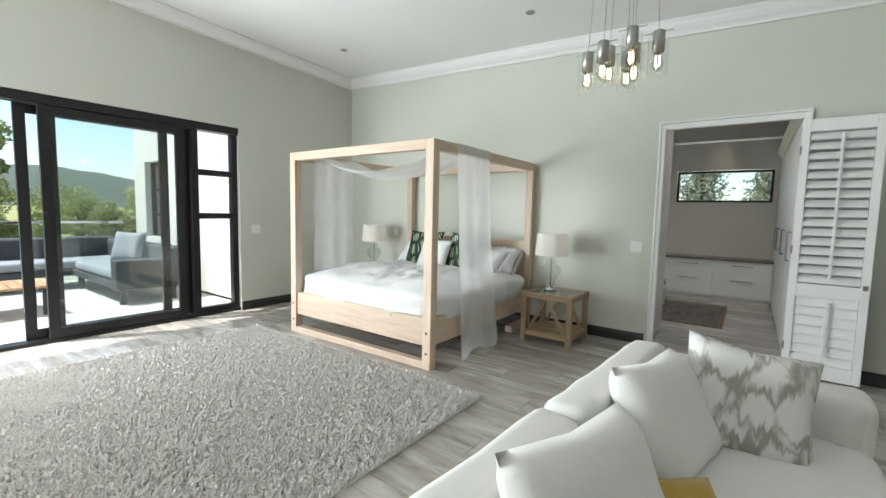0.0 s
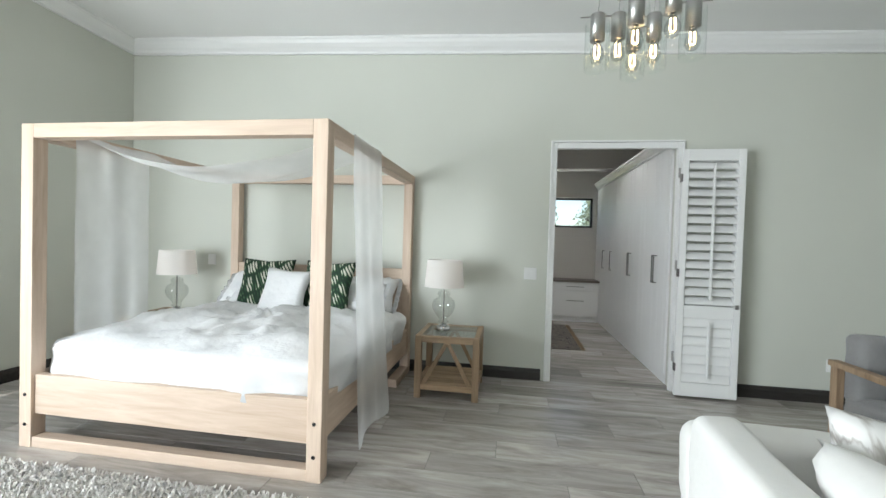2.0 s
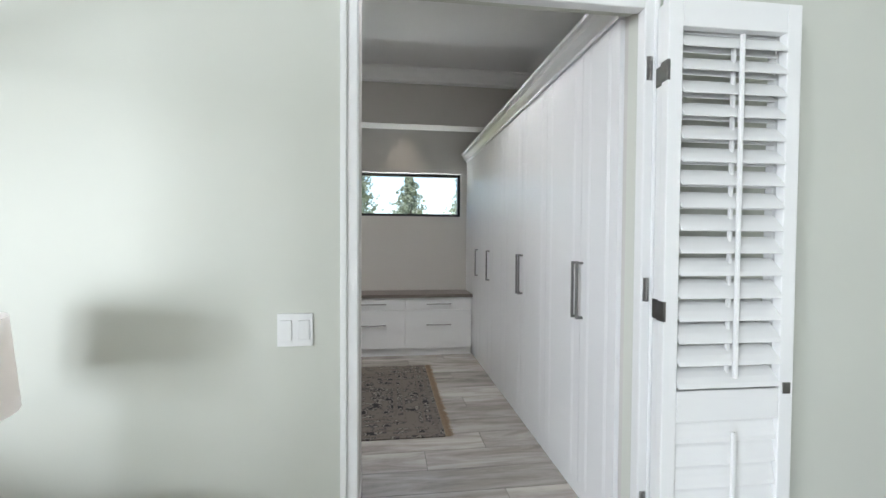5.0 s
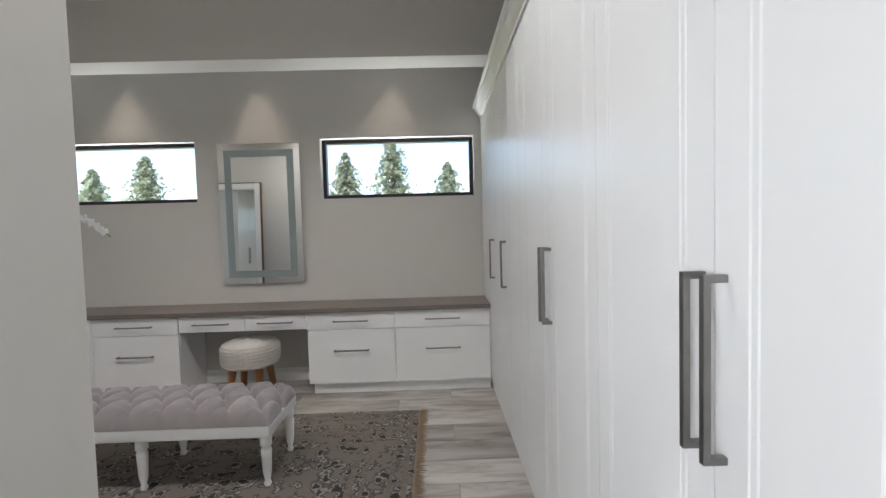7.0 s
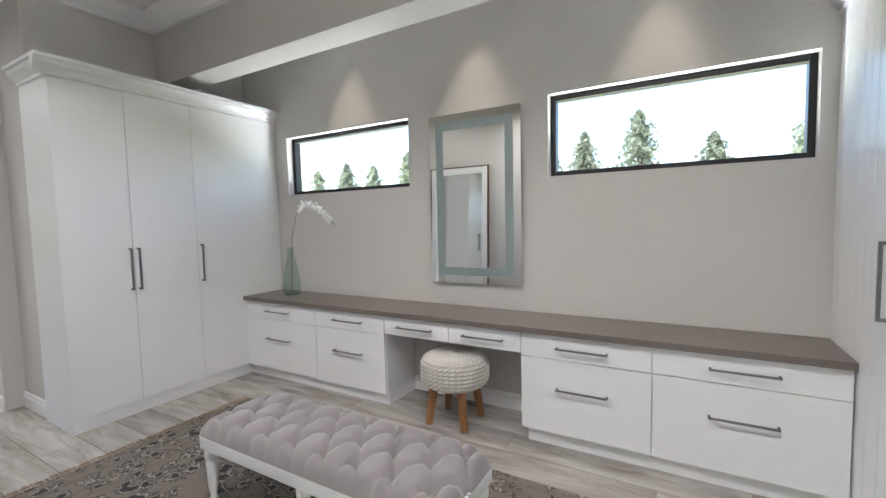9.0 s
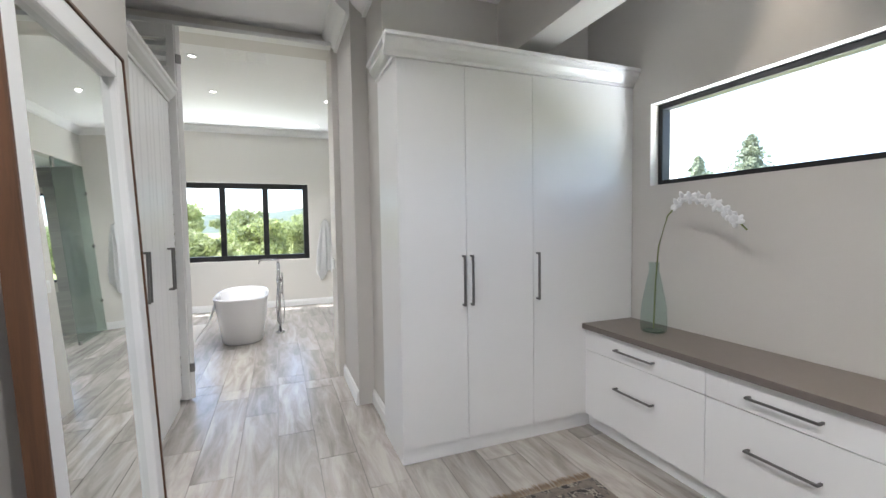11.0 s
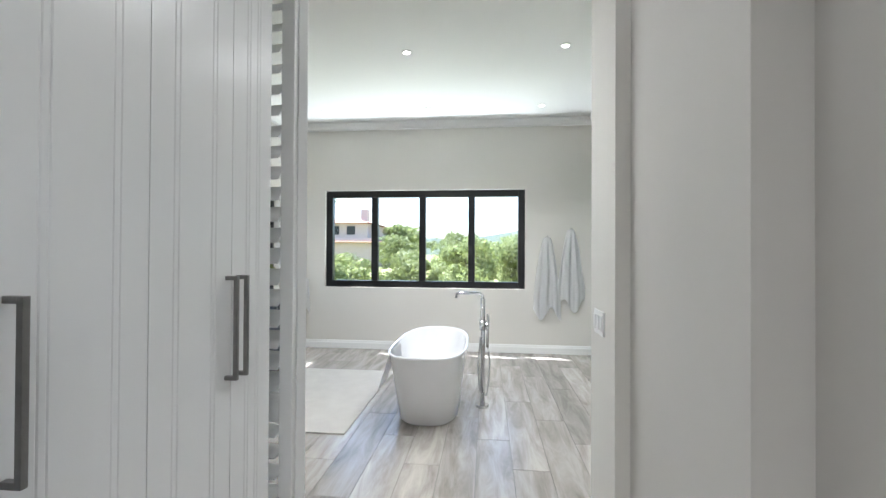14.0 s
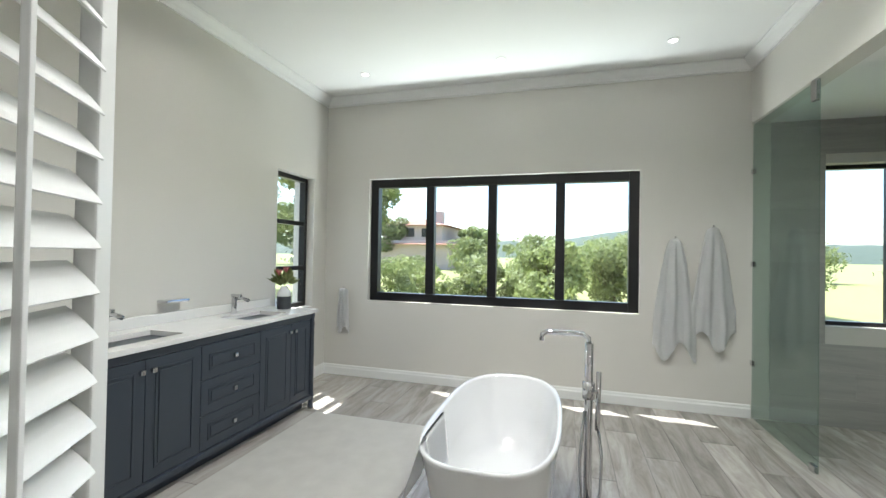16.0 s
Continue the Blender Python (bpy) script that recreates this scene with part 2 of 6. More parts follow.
M["leaf"] = foliage("foliage_green", (0.31, 0.34, 0.13), (0.16, 0.20, 0.08), 1.2)
M["bark"] = surface("tree_bark", (0.12, 0.09, 0.07), (0.07, 0.05, 0.04), 0.9, 12, 0.4, 40)
M["lawn"] = surface("dry_lawn", (0.20, 0.24, 0.07), (0.28, 0.25, 0.11), 0.95, 0.6, 0.3, 30)
M["paving"] = surface("pale_terrace_paving", (0.50, 0.48, 0.44), (0.44, 0.42, 0.39), 0.8, 4, 0.1, 90)
M["plaster"] = surface("white_outside_plaster", (0.62, 0.62, 0.60), (0.58, 0.58, 0.56), 0.85, 3, 0.1, 120)
M["slate"] = surface("charcoal_outdoor_cushion", (0.055, 0.06, 0.068), (0.045, 0.05, 0.057), 0.9, 30, 0.2, 200)
M["pale_cushion"] = surface("pale_grey_outdoor_cushion", (0.26, 0.28, 0.31), (0.23, 0.25, 0.28), 0.9, 30, 0.2, 200)
M["tile_grey"] = wood("grey_wall_tile", (0.42, 0.41, 0.39), (0.33, 0.32, 0.31), 0.3, 0, 1.2, 0.05)

# ---- mesh helpers ----


def link(name, bm, mat, parent=None, label="", smooth=False):
    me = bpy.data.meshes.new(name)
    if smooth:
        for f in bm.faces:
            f.smooth = True
    bm.to_mesh(me)
    bm.free()
    me.materials.append(mat)
    ob = new(name, me)
    if parent is not None:
        ob.parent = parent
    if label:
        ob["label"] = label
    return ob


def part(name, bm, material, parent, label="", smooth=False):
    return link(name, bm, material, parent, label, smooth)


GROUPS = {"downlight": "ceiling downlights", "shrub": "garden shrubs", "conifer": "conifers behind the house", "tree": "garden trees",
          "far_tree": "far trees", "nightstand": "nightstands beside the bed", "table_lamp": "bedside lamps", "pillow": "bed pillows",
          "scatter_cushion": "sofa cushions", "wardrobe": "fitted wardrobes", "towel": "hanging towels", "drawer_unit": "dressing counter drawers",
          "shutter_leaf": "folding shutters", "outdoor_sofa": "terrace seats", "light_switch": "wall plates"}


def thing(name, label, category, at=(0, 0, 0), rz=0.0, group="", kind=""):
    group = group or GROUPS.get(name, "")
    ob = new(name)
    ob.matrix_world = pose(at[0], at[1], at[2], 0, 0, rz)
    return tagged(ob, label, category, group, kind)


def box(x0, y0, z0, x1, y1, z1, bevel=0.0, bm=None, m=None):
    """A box between two corners, its edges rounded."""
    b = bmesh.new()
    bmesh.ops.create_cube(b, size=1)
    s = Matrix.Diagonal((abs(x1 - x0), abs(y1 - y0), abs(z1 - z0), 1))
    bmesh.ops.transform(b, matrix=Matrix.Translation(((x0 + x1) / 2, (y0 + y1) / 2, (z0 + z1) / 2)) @ s, verts=b.verts)
    if bevel:
        bmesh.ops.bevel(b, geom=b.edges[:], offset=bevel, segments=2, profile=0.6, affect="EDGES")
    if m is not None:
        bmesh.ops.transform(b, matrix=m, verts=b.verts)
    return merge(bm, b)


def merge(bm, b):
    if bm is None:
        return b
    me = bpy.data.meshes.new("tmp")
    b.to_mesh(me)
    b.free()
    bm.from_mesh(me)
    bpy.data.meshes.remove(me)
    return bm


def lathe(profile, n=24, bm=None, m=None, cap=True):
    """A turned shape from (radius, height) pairs."""
    b = bmesh.new()
    rings = []
    for r, z in profile:
        rings.append([b.verts.new((r * math.cos(2 * math.pi * i / n), r * math.sin(2 * math.pi * i / n), z)) for i in range(n)])
    for p, q in zip(rings, rings[1:]):
        for i in range(n):
            b.faces.new((p[i], p[(i + 1) % n], q[(i + 1) % n], q[i]))
    if cap:
        b.faces.new(list(reversed(rings[0])))
        b.faces.new(rings[-1])
    if m is not None:
        bmesh.ops.transform(b, matrix=m, verts=b.verts)
    return merge(bm, b)


def tube(points, r, n=8, bm=None, radii=None):
    """A round bar along points."""
    b = bmesh.new()
    pts = [Vector(p) for p in points]
    rings = []
    for i, p in enumerate(pts):
        d = (pts[min(i + 1, len(pts) - 1)] - pts[max(i - 1, 0)]).normalized()
        a = d.cross(Vector((0, 0, 1)) if abs(d.z) < 0.9 else Vector((1, 0, 0))).normalized()
        c = d.cross(a)
        q = radii[i] if radii else r
        rings.append([b.verts.new(p + q * (a * math.cos(2 * math.pi * k / n) + c * math.sin(2 * math.pi * k / n))) for k in range(n)])
    for p, q in zip(rings, rings[1:]):
        for i in range(n):
            b.faces.new((p[i], p[(i + 1) % n], q[(i + 1) % n], q[i]))
    b.faces.new(list(reversed(rings[0])))
    b.faces.new(rings[-1])
    bmesh.ops.recalc_face_normals(b, faces=b.faces)
    return merge(bm, b)


def sheet(fn, nu, nv, thick=0.0):
    """A cloth from a function of u, v in 0..1, with a thickness if wished."""
    b = bmesh.new()
    g = [[b.verts.new(fn(i / nu, j / nv)) for j in range(nv + 1)] for i in range(nu + 1)]
    for i in range(nu):
        for j in range(nv):
            b.faces.new((g[i][j], g[i + 1][j], g[i + 1][j + 1], g[i][j + 1]))
    if thick:
        bmesh.ops.solidify(b, geom=b.faces[:], thickness=thick)
    bmesh.ops.recalc_face_normals(b, faces=b.faces)
    return b


def cushion(w, h, d, m=None, seed=0, puff=0.5, sag=0.0, n=14):
    """A stuffed square of width w, height h and thickness d, standing in x and z."""
    b = bmesh.new()
    rnd = Vector((seed * 3.1, seed * 1.7, 0))
    for side in (1, -1):
        g = []
        for i in range(n + 1):
            row = []
            for j in range(n + 1):
                u, v = 2 * i / n - 1, 2 * j / n - 1
                k = max(0.0, (1 - u ** 4) * (1 - v ** 4)) ** puff
                pinch = 1 - 0.11 * (1 - abs(v)) * abs(u) ** 3
                pinch_v = 1 - 0.11 * (1 - abs(u)) * abs(v) ** 3
                wr = 0.05 * noise.noise(Vector((u * 1.8, v * 1.8, side)) + rnd) + 0.02 * noise.noise(Vector((u * 6, v * 6, side)) + rnd)
                row.append(b.verts.new((u * w / 2 * pinch, side * d / 2 * k * (1 + wr * 3) + wr * 0.1 * k, v * h / 2 * pinch_v)))
            g.append(row)
        for i in range(n):
            for j in range(n):
                f = (g[i][j], g[i + 1][j], g[i + 1][j + 1], g[i][j + 1])
                b.faces.new(f if side == -1 else tuple(reversed(f)))
    bmesh.ops.remove_doubles(b, verts=b.verts, dist=0.0005)
    bmesh.ops.recalc_face_normals(b, faces=b.faces)
    if m is not None:
        bmesh.ops.transform(b, matrix=m, verts=b.verts)
    return b


def mould(profile, length, bm=None, m=None):
    """A moulding: a profile of (y, z) drawn along x from 0 to length."""
    b = bmesh.new()
    ends = [[b.verts.new((x, y, z)) for y, z in profile] for x in (0, length)]
    k = len(profile)
    for i in range(k):
        b.faces.new((ends[0][i], ends[0][(i + 1) % k], ends[1][(i + 1) % k], ends[1][i]))
    b.faces.new(list(reversed(ends[0])))
    b.faces.new(ends[1])
    bmesh.ops.recalc_face_normals(b, faces=b.faces)
    if m is not None:
        bmesh.ops.transform(b, matrix=m, verts=b.verts)
    return merge(bm, b)


# ---- structure ----
H_BED, H_DRESS, H_BATH, H_ROOF = 3.255, 3.08, 3.095, 3.95
X_W, X_E, Y_S = -4.575, 4.4, -7.6
BX, BS, BN = -8.68, -1.36, 2.80


def bed_ceiling(x, y):
    """The bedroom ceiling falls slightly towards the north and the east."""
    return H_BED - 0.036 * x - 0.034 * y


def slope(ob):
    """Lays a level bedroom piece into the fall of the ceiling."""
    for v in ob.data.vertices:
        v.co.z += bed_ceiling(v.co.x, v.co.y) - H_BED
    return ob


def wall(name, axis, at, thick, a, b, h, holes, mat, label, z0=0.0):
    """A wall along x (axis 'x', face at y=at) or y, with holes (a0, a1, z0, z1) right through it."""
    bm = None
    cuts = sorted({a, b, *[q for o in holes for q in o[:2]]})
    for p, q in zip(cuts, cuts[1:]):
        if q - p < 1e-4:
            continue
        mid = (p + q) / 2
        zs = sorted([(o[2], o[3]) for o in holes if o[0] < mid < o[1]])
        z = z0
        for lo, hi in zs + [(h, h)]:
            if lo - z > 1e-3:
                bm = box(p, at, z, q, at + thick, lo, 0, bm) if axis == "x" else box(at, p, z, at + thick, q, lo, 0, bm)
            z = hi
    bmesh.ops.remove_doubles(bm, verts=bm.verts, dist=1e-4)
    ob = link(name, bm, mat)
    return tagged(ob, label, "wall", kind="structure")


GL0, GL1 = -6.9, -1.90
DOOR = (0.03, 1.16, 0.0, 2.28)
wall("wall_north_bedroom", "x", 0.0, 0.15, X_W, X_E, H_ROOF, [DOOR], M["wall"], "sage painted plaster wall behind the bed with a doorway")
wall("wall_west_bedroom", "y", X_W, -0.22, Y_S, 0.15, H_ROOF, [(GL0, GL1, 0.0, 2.36)], M["wall"], "sage painted plaster wall with a wide glass door opening")
wall("wall_east_bedroom", "y", X_E, 0.2, Y_S, 0.15, H_ROOF, [], M["wall"], "plain sage painted plaster wall")
wall("wall_south_bedroom", "x", Y_S, -0.2, X_W, X_E, H_ROOF, [], M["wall"], "plain sage painted plaster wall")
wall("wall_south_dressing", "x", 0.152, 0.56, -3.26, 0.03, H_DRESS, [], M["wall_grey"], "warm grey painted wall beside the doorway")
wall("wall_south_dressing_west", "x", 0.02, 0.13, -4.60, -3.26, H_DRESS, [], M["wall_grey"], "warm grey wall behind the wardrobe")
wall("wall_east_dressing", "y", 1.75, 0.15, 0.15, 3.95, H_DRESS, [], M["wall_grey"], "warm grey wall behind the wardrobe row")
wall("wall_return_dressing", "y", 1.162, 0.588, 0.152, 0.180, H_DRESS, [], M["wall_grey"], "short wall return beside the doorway")
WIN_R, WIN_L = (-0.285, 1.075, 1.62, 2.15), (-2.77, -1.385, 1.62, 2.15)
wall("wall_north_dressing", "x", 3.70, 0.25, -4.60, 1.90, H_DRESS, [WIN_R, WIN_L], M["wall_grey"], "warm grey wall with two long high windows")
wall("wall_nib_dressing", "x", 1.94, 1.76, -4.60, -3.88, H_DRESS, [], M["wall_grey"], "warm grey painted wall block beside the bathroom doorway")
wall("wall_west_dressing", "x", 2.06, 1.64, -3.88, -3.38, H_DRESS, [], M["wall_grey"], "warm grey wall set back behind the wardrobe")
BDOOR = (0.12, 1.885, 0.0, 3.0)
wall("wall_east_bathroom", "y", -4.60, -0.36, -1.36, 4.2, 3.335, [BDOOR], M["wall_cream"], "cream painted wall with a tall doorway")
BWIN = (-0.83, 1.92, 0.84, 2.175)
SHWIN = (3.33, 3.95, 0.82, 2.17)
wall("wall_west_bathroom", "y", BX, -0.25, -1.61, 4.2, H_BATH, [BWIN, SHWIN], M["wall_cream"], "cream painted wall with a black sliding window")
SWIN = (-8.43, -7.82, 0.78, 2.15)
wall("wall_south_bathroom", "x", BS, -0.25, BX, -4.60, H_BATH, [SWIN], M["wall_cream"], "cream painted wall behind the vanity with a narrow window")
wall("wall_north_bathroom", "x", BN, 0.12, -8.68, -4.96, H_BATH, [(-8.68, -5.6, 0.0, 2.54)], M["wall_cream"], "cream painted wall above the shower opening")
wall("wall_north_shower", "x", 4.08, 0.12, BX, -4.96, H_BATH, [], M["tile_grey"], "grey tiled shower wall")


def slab(name, x0, y0, x1, y1, z0, z1, mat, label, cat):
    return tagged(link(name, box(x0, y0, z0, x1, y1, z1), mat), label, cat, kind="structure")


slope(slab("ceiling_bedroom", X_W, Y_S, X_E, 0.0, H_BED, H_BED + 0.12, M["ceiling"], "gently sloping white painted ceiling", "ceiling"))
slab("ceiling_dressing", -4.60, 0.15, 1.75, 3.70, H_DRESS, H_DRESS + 0.12, M["ceiling"], "flat white painted ceiling of the dressing room", "ceiling")
slab("ceiling_bathroom", BX, BS, -4.96, BN, H_BATH, H_BATH + 0.12, M["ceiling"], "flat white painted bathroom ceiling", "ceiling")
slab("ceiling_shower", BX, BN + 0.12, -4.96, 4.08, 2.54, 2.66, M["ceiling"], "low white ceiling over the shower", "ceiling")
slab("roof_bedroom", X_W - 0.25, Y_S - 0.2, X_E + 0.2, 0.15, H_ROOF, H_ROOF + 0.19, M["plaster"], "flat concrete roof slab", "roof")
slab("roof_north", BX - 0.26, BS - 0.26, X_E + 0.2, 4.4, 3.76, 3.95, M["plaster"], "flat concrete roof slab over the bathroom", "roof")
slab("parapet_bathroom", BX - 0.25, BS - 0.25, X_W - 0.22, BS - 0.05, H_BATH + 0.121, 3.759, M["plaster"], "white plastered parapet above the bathroom", "parapet")
# ---- floors ----


def plank_floor(name, x0, y0, x1, y1, label, skip=None):
    base = tagged(link(name, box(x0, y0, -0.12, x1, y1, -0.004), M["grout"]), label, "floor", kind="structure")
    L, W, gap = 1.2, 0.225, 0.004
    shapes = {}
    j0, j1 = math.floor(y0 / W), math.ceil(y1 / W)
    for j in range(j0, j1):
        ya, yb = max(y0, j * W), min(y1, (j + 1) * W)
        if yb - ya < 0.01:
            continue
        off = (j * 0.4) % L
        i = math.floor((x0 - off) / L)
        while i * L + off < x1:
            xa, xb = max(x0, i * L + off), min(x1, (i + 1) * L + off)
            i += 1
            if xb - xa < 0.01:
                continue
            key = (round(xb - xa, 3), round(yb - ya, 3))
            if key not in shapes:
                b = box(-key[0] / 2 + gap / 2, -key[1] / 2 + gap / 2, -0.008, key[0] / 2 - gap / 2, key[1] / 2 - gap / 2, 0.0)
                me = bpy.data.meshes.new("plank")
                b.to_mesh(me)
                b.free()
                me.materials.append(M["plank"])
                shapes[key] = me
            ob = new("plank", shapes[key])
            ob.location = ((xa + xb) / 2, (ya + yb) / 2, 0)
            ob.parent = base
    return base
# ---- trim ----


def run(x0, y0, x1, y1, profile, bm=None, z=0.0):
    """A moulding along a wall, the room on the left of the way from the first to the second point."""
    d = Vector((x1 - x0, y1 - y0, 0))
    m = Matrix.Translation((x0, y0, z)) @ Matrix.Rotation(math.atan2(d.y, d.x), 4, "Z")
    return mould(profile, d.length, bm, m)


CORN = [(0.002, -0.001), (0.13, -0.001), (0.13, -0.02), (0.115, -0.03), (0.10, -0.055), (0.07, -0.085), (0.045, -0.10), (0.03, -0.115), (0.03, -0.135), (0.002, -0.135)]
CORN_SMALL = [(a * 0.68, b * 0.68) for a, b in CORN]
SKIRT = [(0.002, 0.0), (0.02, 0.0), (0.02, 0.075), (0.014, 0.09), (0.014, 0.1), (0.008, 0.112), (0.002, 0.112)]


def trim(name, runs, profile, z, mat, label, cat):
    bm = None
    for r in runs:
        bm = run(*r, profile, bm, z)
    return tagged(link(name, bm, mat), label, cat, kind="structure")


slope(trim("cornice_bedroom", [(X_E, 0, X_W, 0), (X_W, 0, X_W, Y_S), (X_E, Y_S, X_E, 0)], CORN, H_BED, M["white"], "white moulded plaster cornice", "cornice"))
trim("cornice_bathroom", [(-4.96, BN, BX, BN), (BX, BN, BX, BS), (BX, BS, -4.96, BS), (-4.96, BS, -4.96, BN)], CORN_SMALL, H_BATH, M["white"], "white moulded plaster cornice", "cornice")
trim("cornice_dressing", [(-3.38, 2.90, -3.38, 2.06), (-3.38, 2.06, -3.88, 2.06), (-3.88, 1.94, -4.60, 1.94), (1.75, 2.90, -3.38, 2.90), (-3.26, 0.714, 0.03, 0.714), (-4.6, 0.15, -3.26, 0.15)], CORN, H_DRESS, M["white"], "white moulded plaster cornice", "cornice")
trim("skirting_bedroom", [(X_E, 0, 1.185, 0), (-0.03, 0, X_W, 0), (X_W, 0, X_W, GL1 + 0.0)], SKIRT, 0, M["black_skirt"], "dark stained timber skirting board", "skirting")
trim("skirting_bathroom", [(-5.62, BN, -5.0, BN), (BX, BN, BX, BS), (BX, BS, -7.9, BS), (-4.96, 1.95, -4.96, BN)], SKIRT, 0, M["white"], "white moulded skirting board", "skirting")
trim("skirting_dressing", [(-3.88, 1.94, -4.60, 1.94), (-3.40, 2.06, -3.88, 2.06), (0.032, 0.165, 0.032, 0.712), (-3.26, 0.714, 0.03, 0.714), (-0.32, 3.70, -1.42, 3.70)], SKIRT, 0, M["white"], "white moulded skirting board", "skirting")
slab("beam", -3.38, 2.90, 1.75, 3.12, 2.53, H_DRESS - 0.002, M["wall_grey"], "grey plastered beam across the dressing room", "beam")

# ---- door frame, bedroom ----
fr = tagged(new("door_frame"), "white painted timber door frame", "door frame", kind="structure")
part("jamb", box(0.02, -0.02, 0, 0.06, 0.03, 2.28, 0.006), M["white"], fr)
part("jamb", box(1.125, -0.02, 0, 1.165, 0.03, 2.28, 0.006), M["white"], fr)
part("head", box(0.06, -0.02, 2.225, 1.125, 0.03, 2.28, 0.006), M["white"], fr)
part("architrave", box(0.0, -0.032, 0, 0.022, -0.002, 2.30, 0.005), M["white"], fr)
part("architrave", box(0.022, -0.032, 2.282, 1.18, -0.002, 2.30, 0.005), M["white"], fr)
part("architrave", box(1.163, -0.032, 0, 1.18, -0.002, 2.282, 0.005), M["white"], fr)


def butterfly(parent, z, x, y, ry=0):
    b = box(x - 0.012, y - 0.003, z - 0.045, x + 0.012, y, z + 0.045, 0.001)
    for k in range(5):
        b = lathe([(0.005, z - 0.045 + k * 0.018), (0.005, z - 0.029 + k * 0.018)], 8, b, Matrix.Translation((x, y - 0.006, 0)))
    return part("hinge", b, M["steel"], parent, "brushed steel butt hinge")


def shutter_leaf(name, width, height, label, split=0.80, pitch=0.0765, handle=False, angle=42, low=None):
    """A louvred leaf in the x, z plane; x from 0 to width, two banks of slats and a tilt rod."""
    t = thing(name, label, "shutter door")
    s, d = 0.055, 0.035
    part("stile", box(0, -d / 2, 0, s, d / 2, height, 0.004), M["white"], t)
    part("stile", box(width - s, -d / 2, 0, width, d / 2, height, 0.004), M["white"], t)
    rails = [(0.0, 0.12), (split, split + 0.11), (height - 0.10, height)]
    for a, b in rails:
        part("rail", box(s, -d / 2, a, width - s, d / 2, b, 0.004), M["white"], t)
    sl = None
    me = None
    for bank, ((_, lo), (hi, _)) in enumerate(zip(rails, rails[1:])):
        n = max(1, int((hi - lo) / pitch))
        step = (hi - lo) / n
        for k in range(n):
            z = lo + (k + 0.5) * step
            if me is None:
                b = lathe([(1.0, s + 0.003), (1.0, width - s - 0.003)], 10, None, None)
                bmesh.ops.transform(b, matrix=Matrix.Rotation(radians(90), 4, "Y") @ Matrix.Diagonal((0.0055, 0.041, 1, 1)), verts=b.verts)
                o = part("slat", b, M["white"], t)
                me = o.data
            else:
                o = new("slat", me)
                o.parent = t
            o.matrix_local = pose(0, 0, z, 90 - (low if low and bank == 0 else angle), 0, 0)
        part("tilt_rod", box(width / 2 - 0.006, -0.05, lo + 0.05, width / 2 + 0.006, -0.038, hi - 0.03, 0.002), M["white"], t)
    for a in (0.25, height / 2, height - 0.25) if height < 2.5 else (0.25, height - 0.25):
        part("hinge", box(-0.003, -d / 2 - 0.002, a - 0.035, 0.008, d / 2 + 0.002, a + 0.035, 0.001), M["nickel"], t, "dark metal hinge")
    if handle:
        part("catch", box(width - 0.045, -d / 2 - 0.006, 0.78, width - 0.015, -d / 2 - 0.0005, 0.82, 0.002), M["steel"], t, "small steel catch")
    return t


leaf = shutter_leaf("shutter_door", 0.505, 2.16, "white louvred shutter door leaf folded open against the wall", handle=True, split=0.69, low=14)
leaf.matrix_world = pose(1.108, -0.165, 0.022, 0, 0, -1)
leaf2 = shutter_leaf("shutter_door", 0.50, 2.16, "white louvred shutter door leaf folded behind its twin", split=0.69, low=14)
leaf2.matrix_world = pose(1.125, -0.115, 0.022, 0, 0, 0)
for z in (0.33, 1.16, 2.0):
    butterfly(fr, z, 1.145, -0.0205)

# ---- windows and glass doors ----


def frame_bars(x0, z0, x1, z1, w, d, parent, mat, name="frame"):
    for b in (box(x0, -d / 2, z0, x0 + w, d / 2, z1, 0.004), box(x1 - w, -d / 2, z0, x1, d / 2, z1, 0.004),
              box(x0 + w, -d / 2, z0, x1 - w, d / 2, z0 + w, 0.004), box(x0 + w, -d / 2, z1 - w, x1 - w, d / 2, z1, 0.004)):
        part(name, b, mat, parent)


def pane(parent, x0, z0, x1, z1, y=0.0, mat=None):
    o = part("pane", box(x0, y - 0.003, z0, x1, y + 0.003, z1), mat or M["pane"], parent)
    o.visible_shadow = False
    return o


def window(name, label, m, w, z0, z1, mullions=(), transoms=(), bar=0.05, depth=0.07, sashes=()):
    t = tagged(new(name), label, "window", kind="structure")
    t.matrix_world = m
    frame_bars(0, z0, w, z1, bar, depth, t, M["alu"])
    for x in mullions:
        part("mullion", box(x - bar / 2, -depth / 2 + 0.004, z0 + bar, x + bar / 2, depth / 2 - 0.004, z1 - bar, 0.003), M["alu"], t)
    for z in transoms:
        part("transom", box(bar, -depth / 2 + 0.006, z - bar / 2, w - bar, depth / 2 - 0.006, z + bar / 2, 0.003), M["alu"], t)
    xs = [bar, *mullions, w - bar]
    zs = [z0 + bar, *transoms, z1 - bar]
    for a, b in zip(xs, xs[1:]):
        for c, d in zip(zs, zs[1:]):
            pane(t, a, c, b, d)
    for a, b, y in sashes:
        frame_bars(a, z0 + bar * 0.6, b, z1 - bar * 0.6, 0.045, 0.03, t, M["alu"], "sash")
    return t


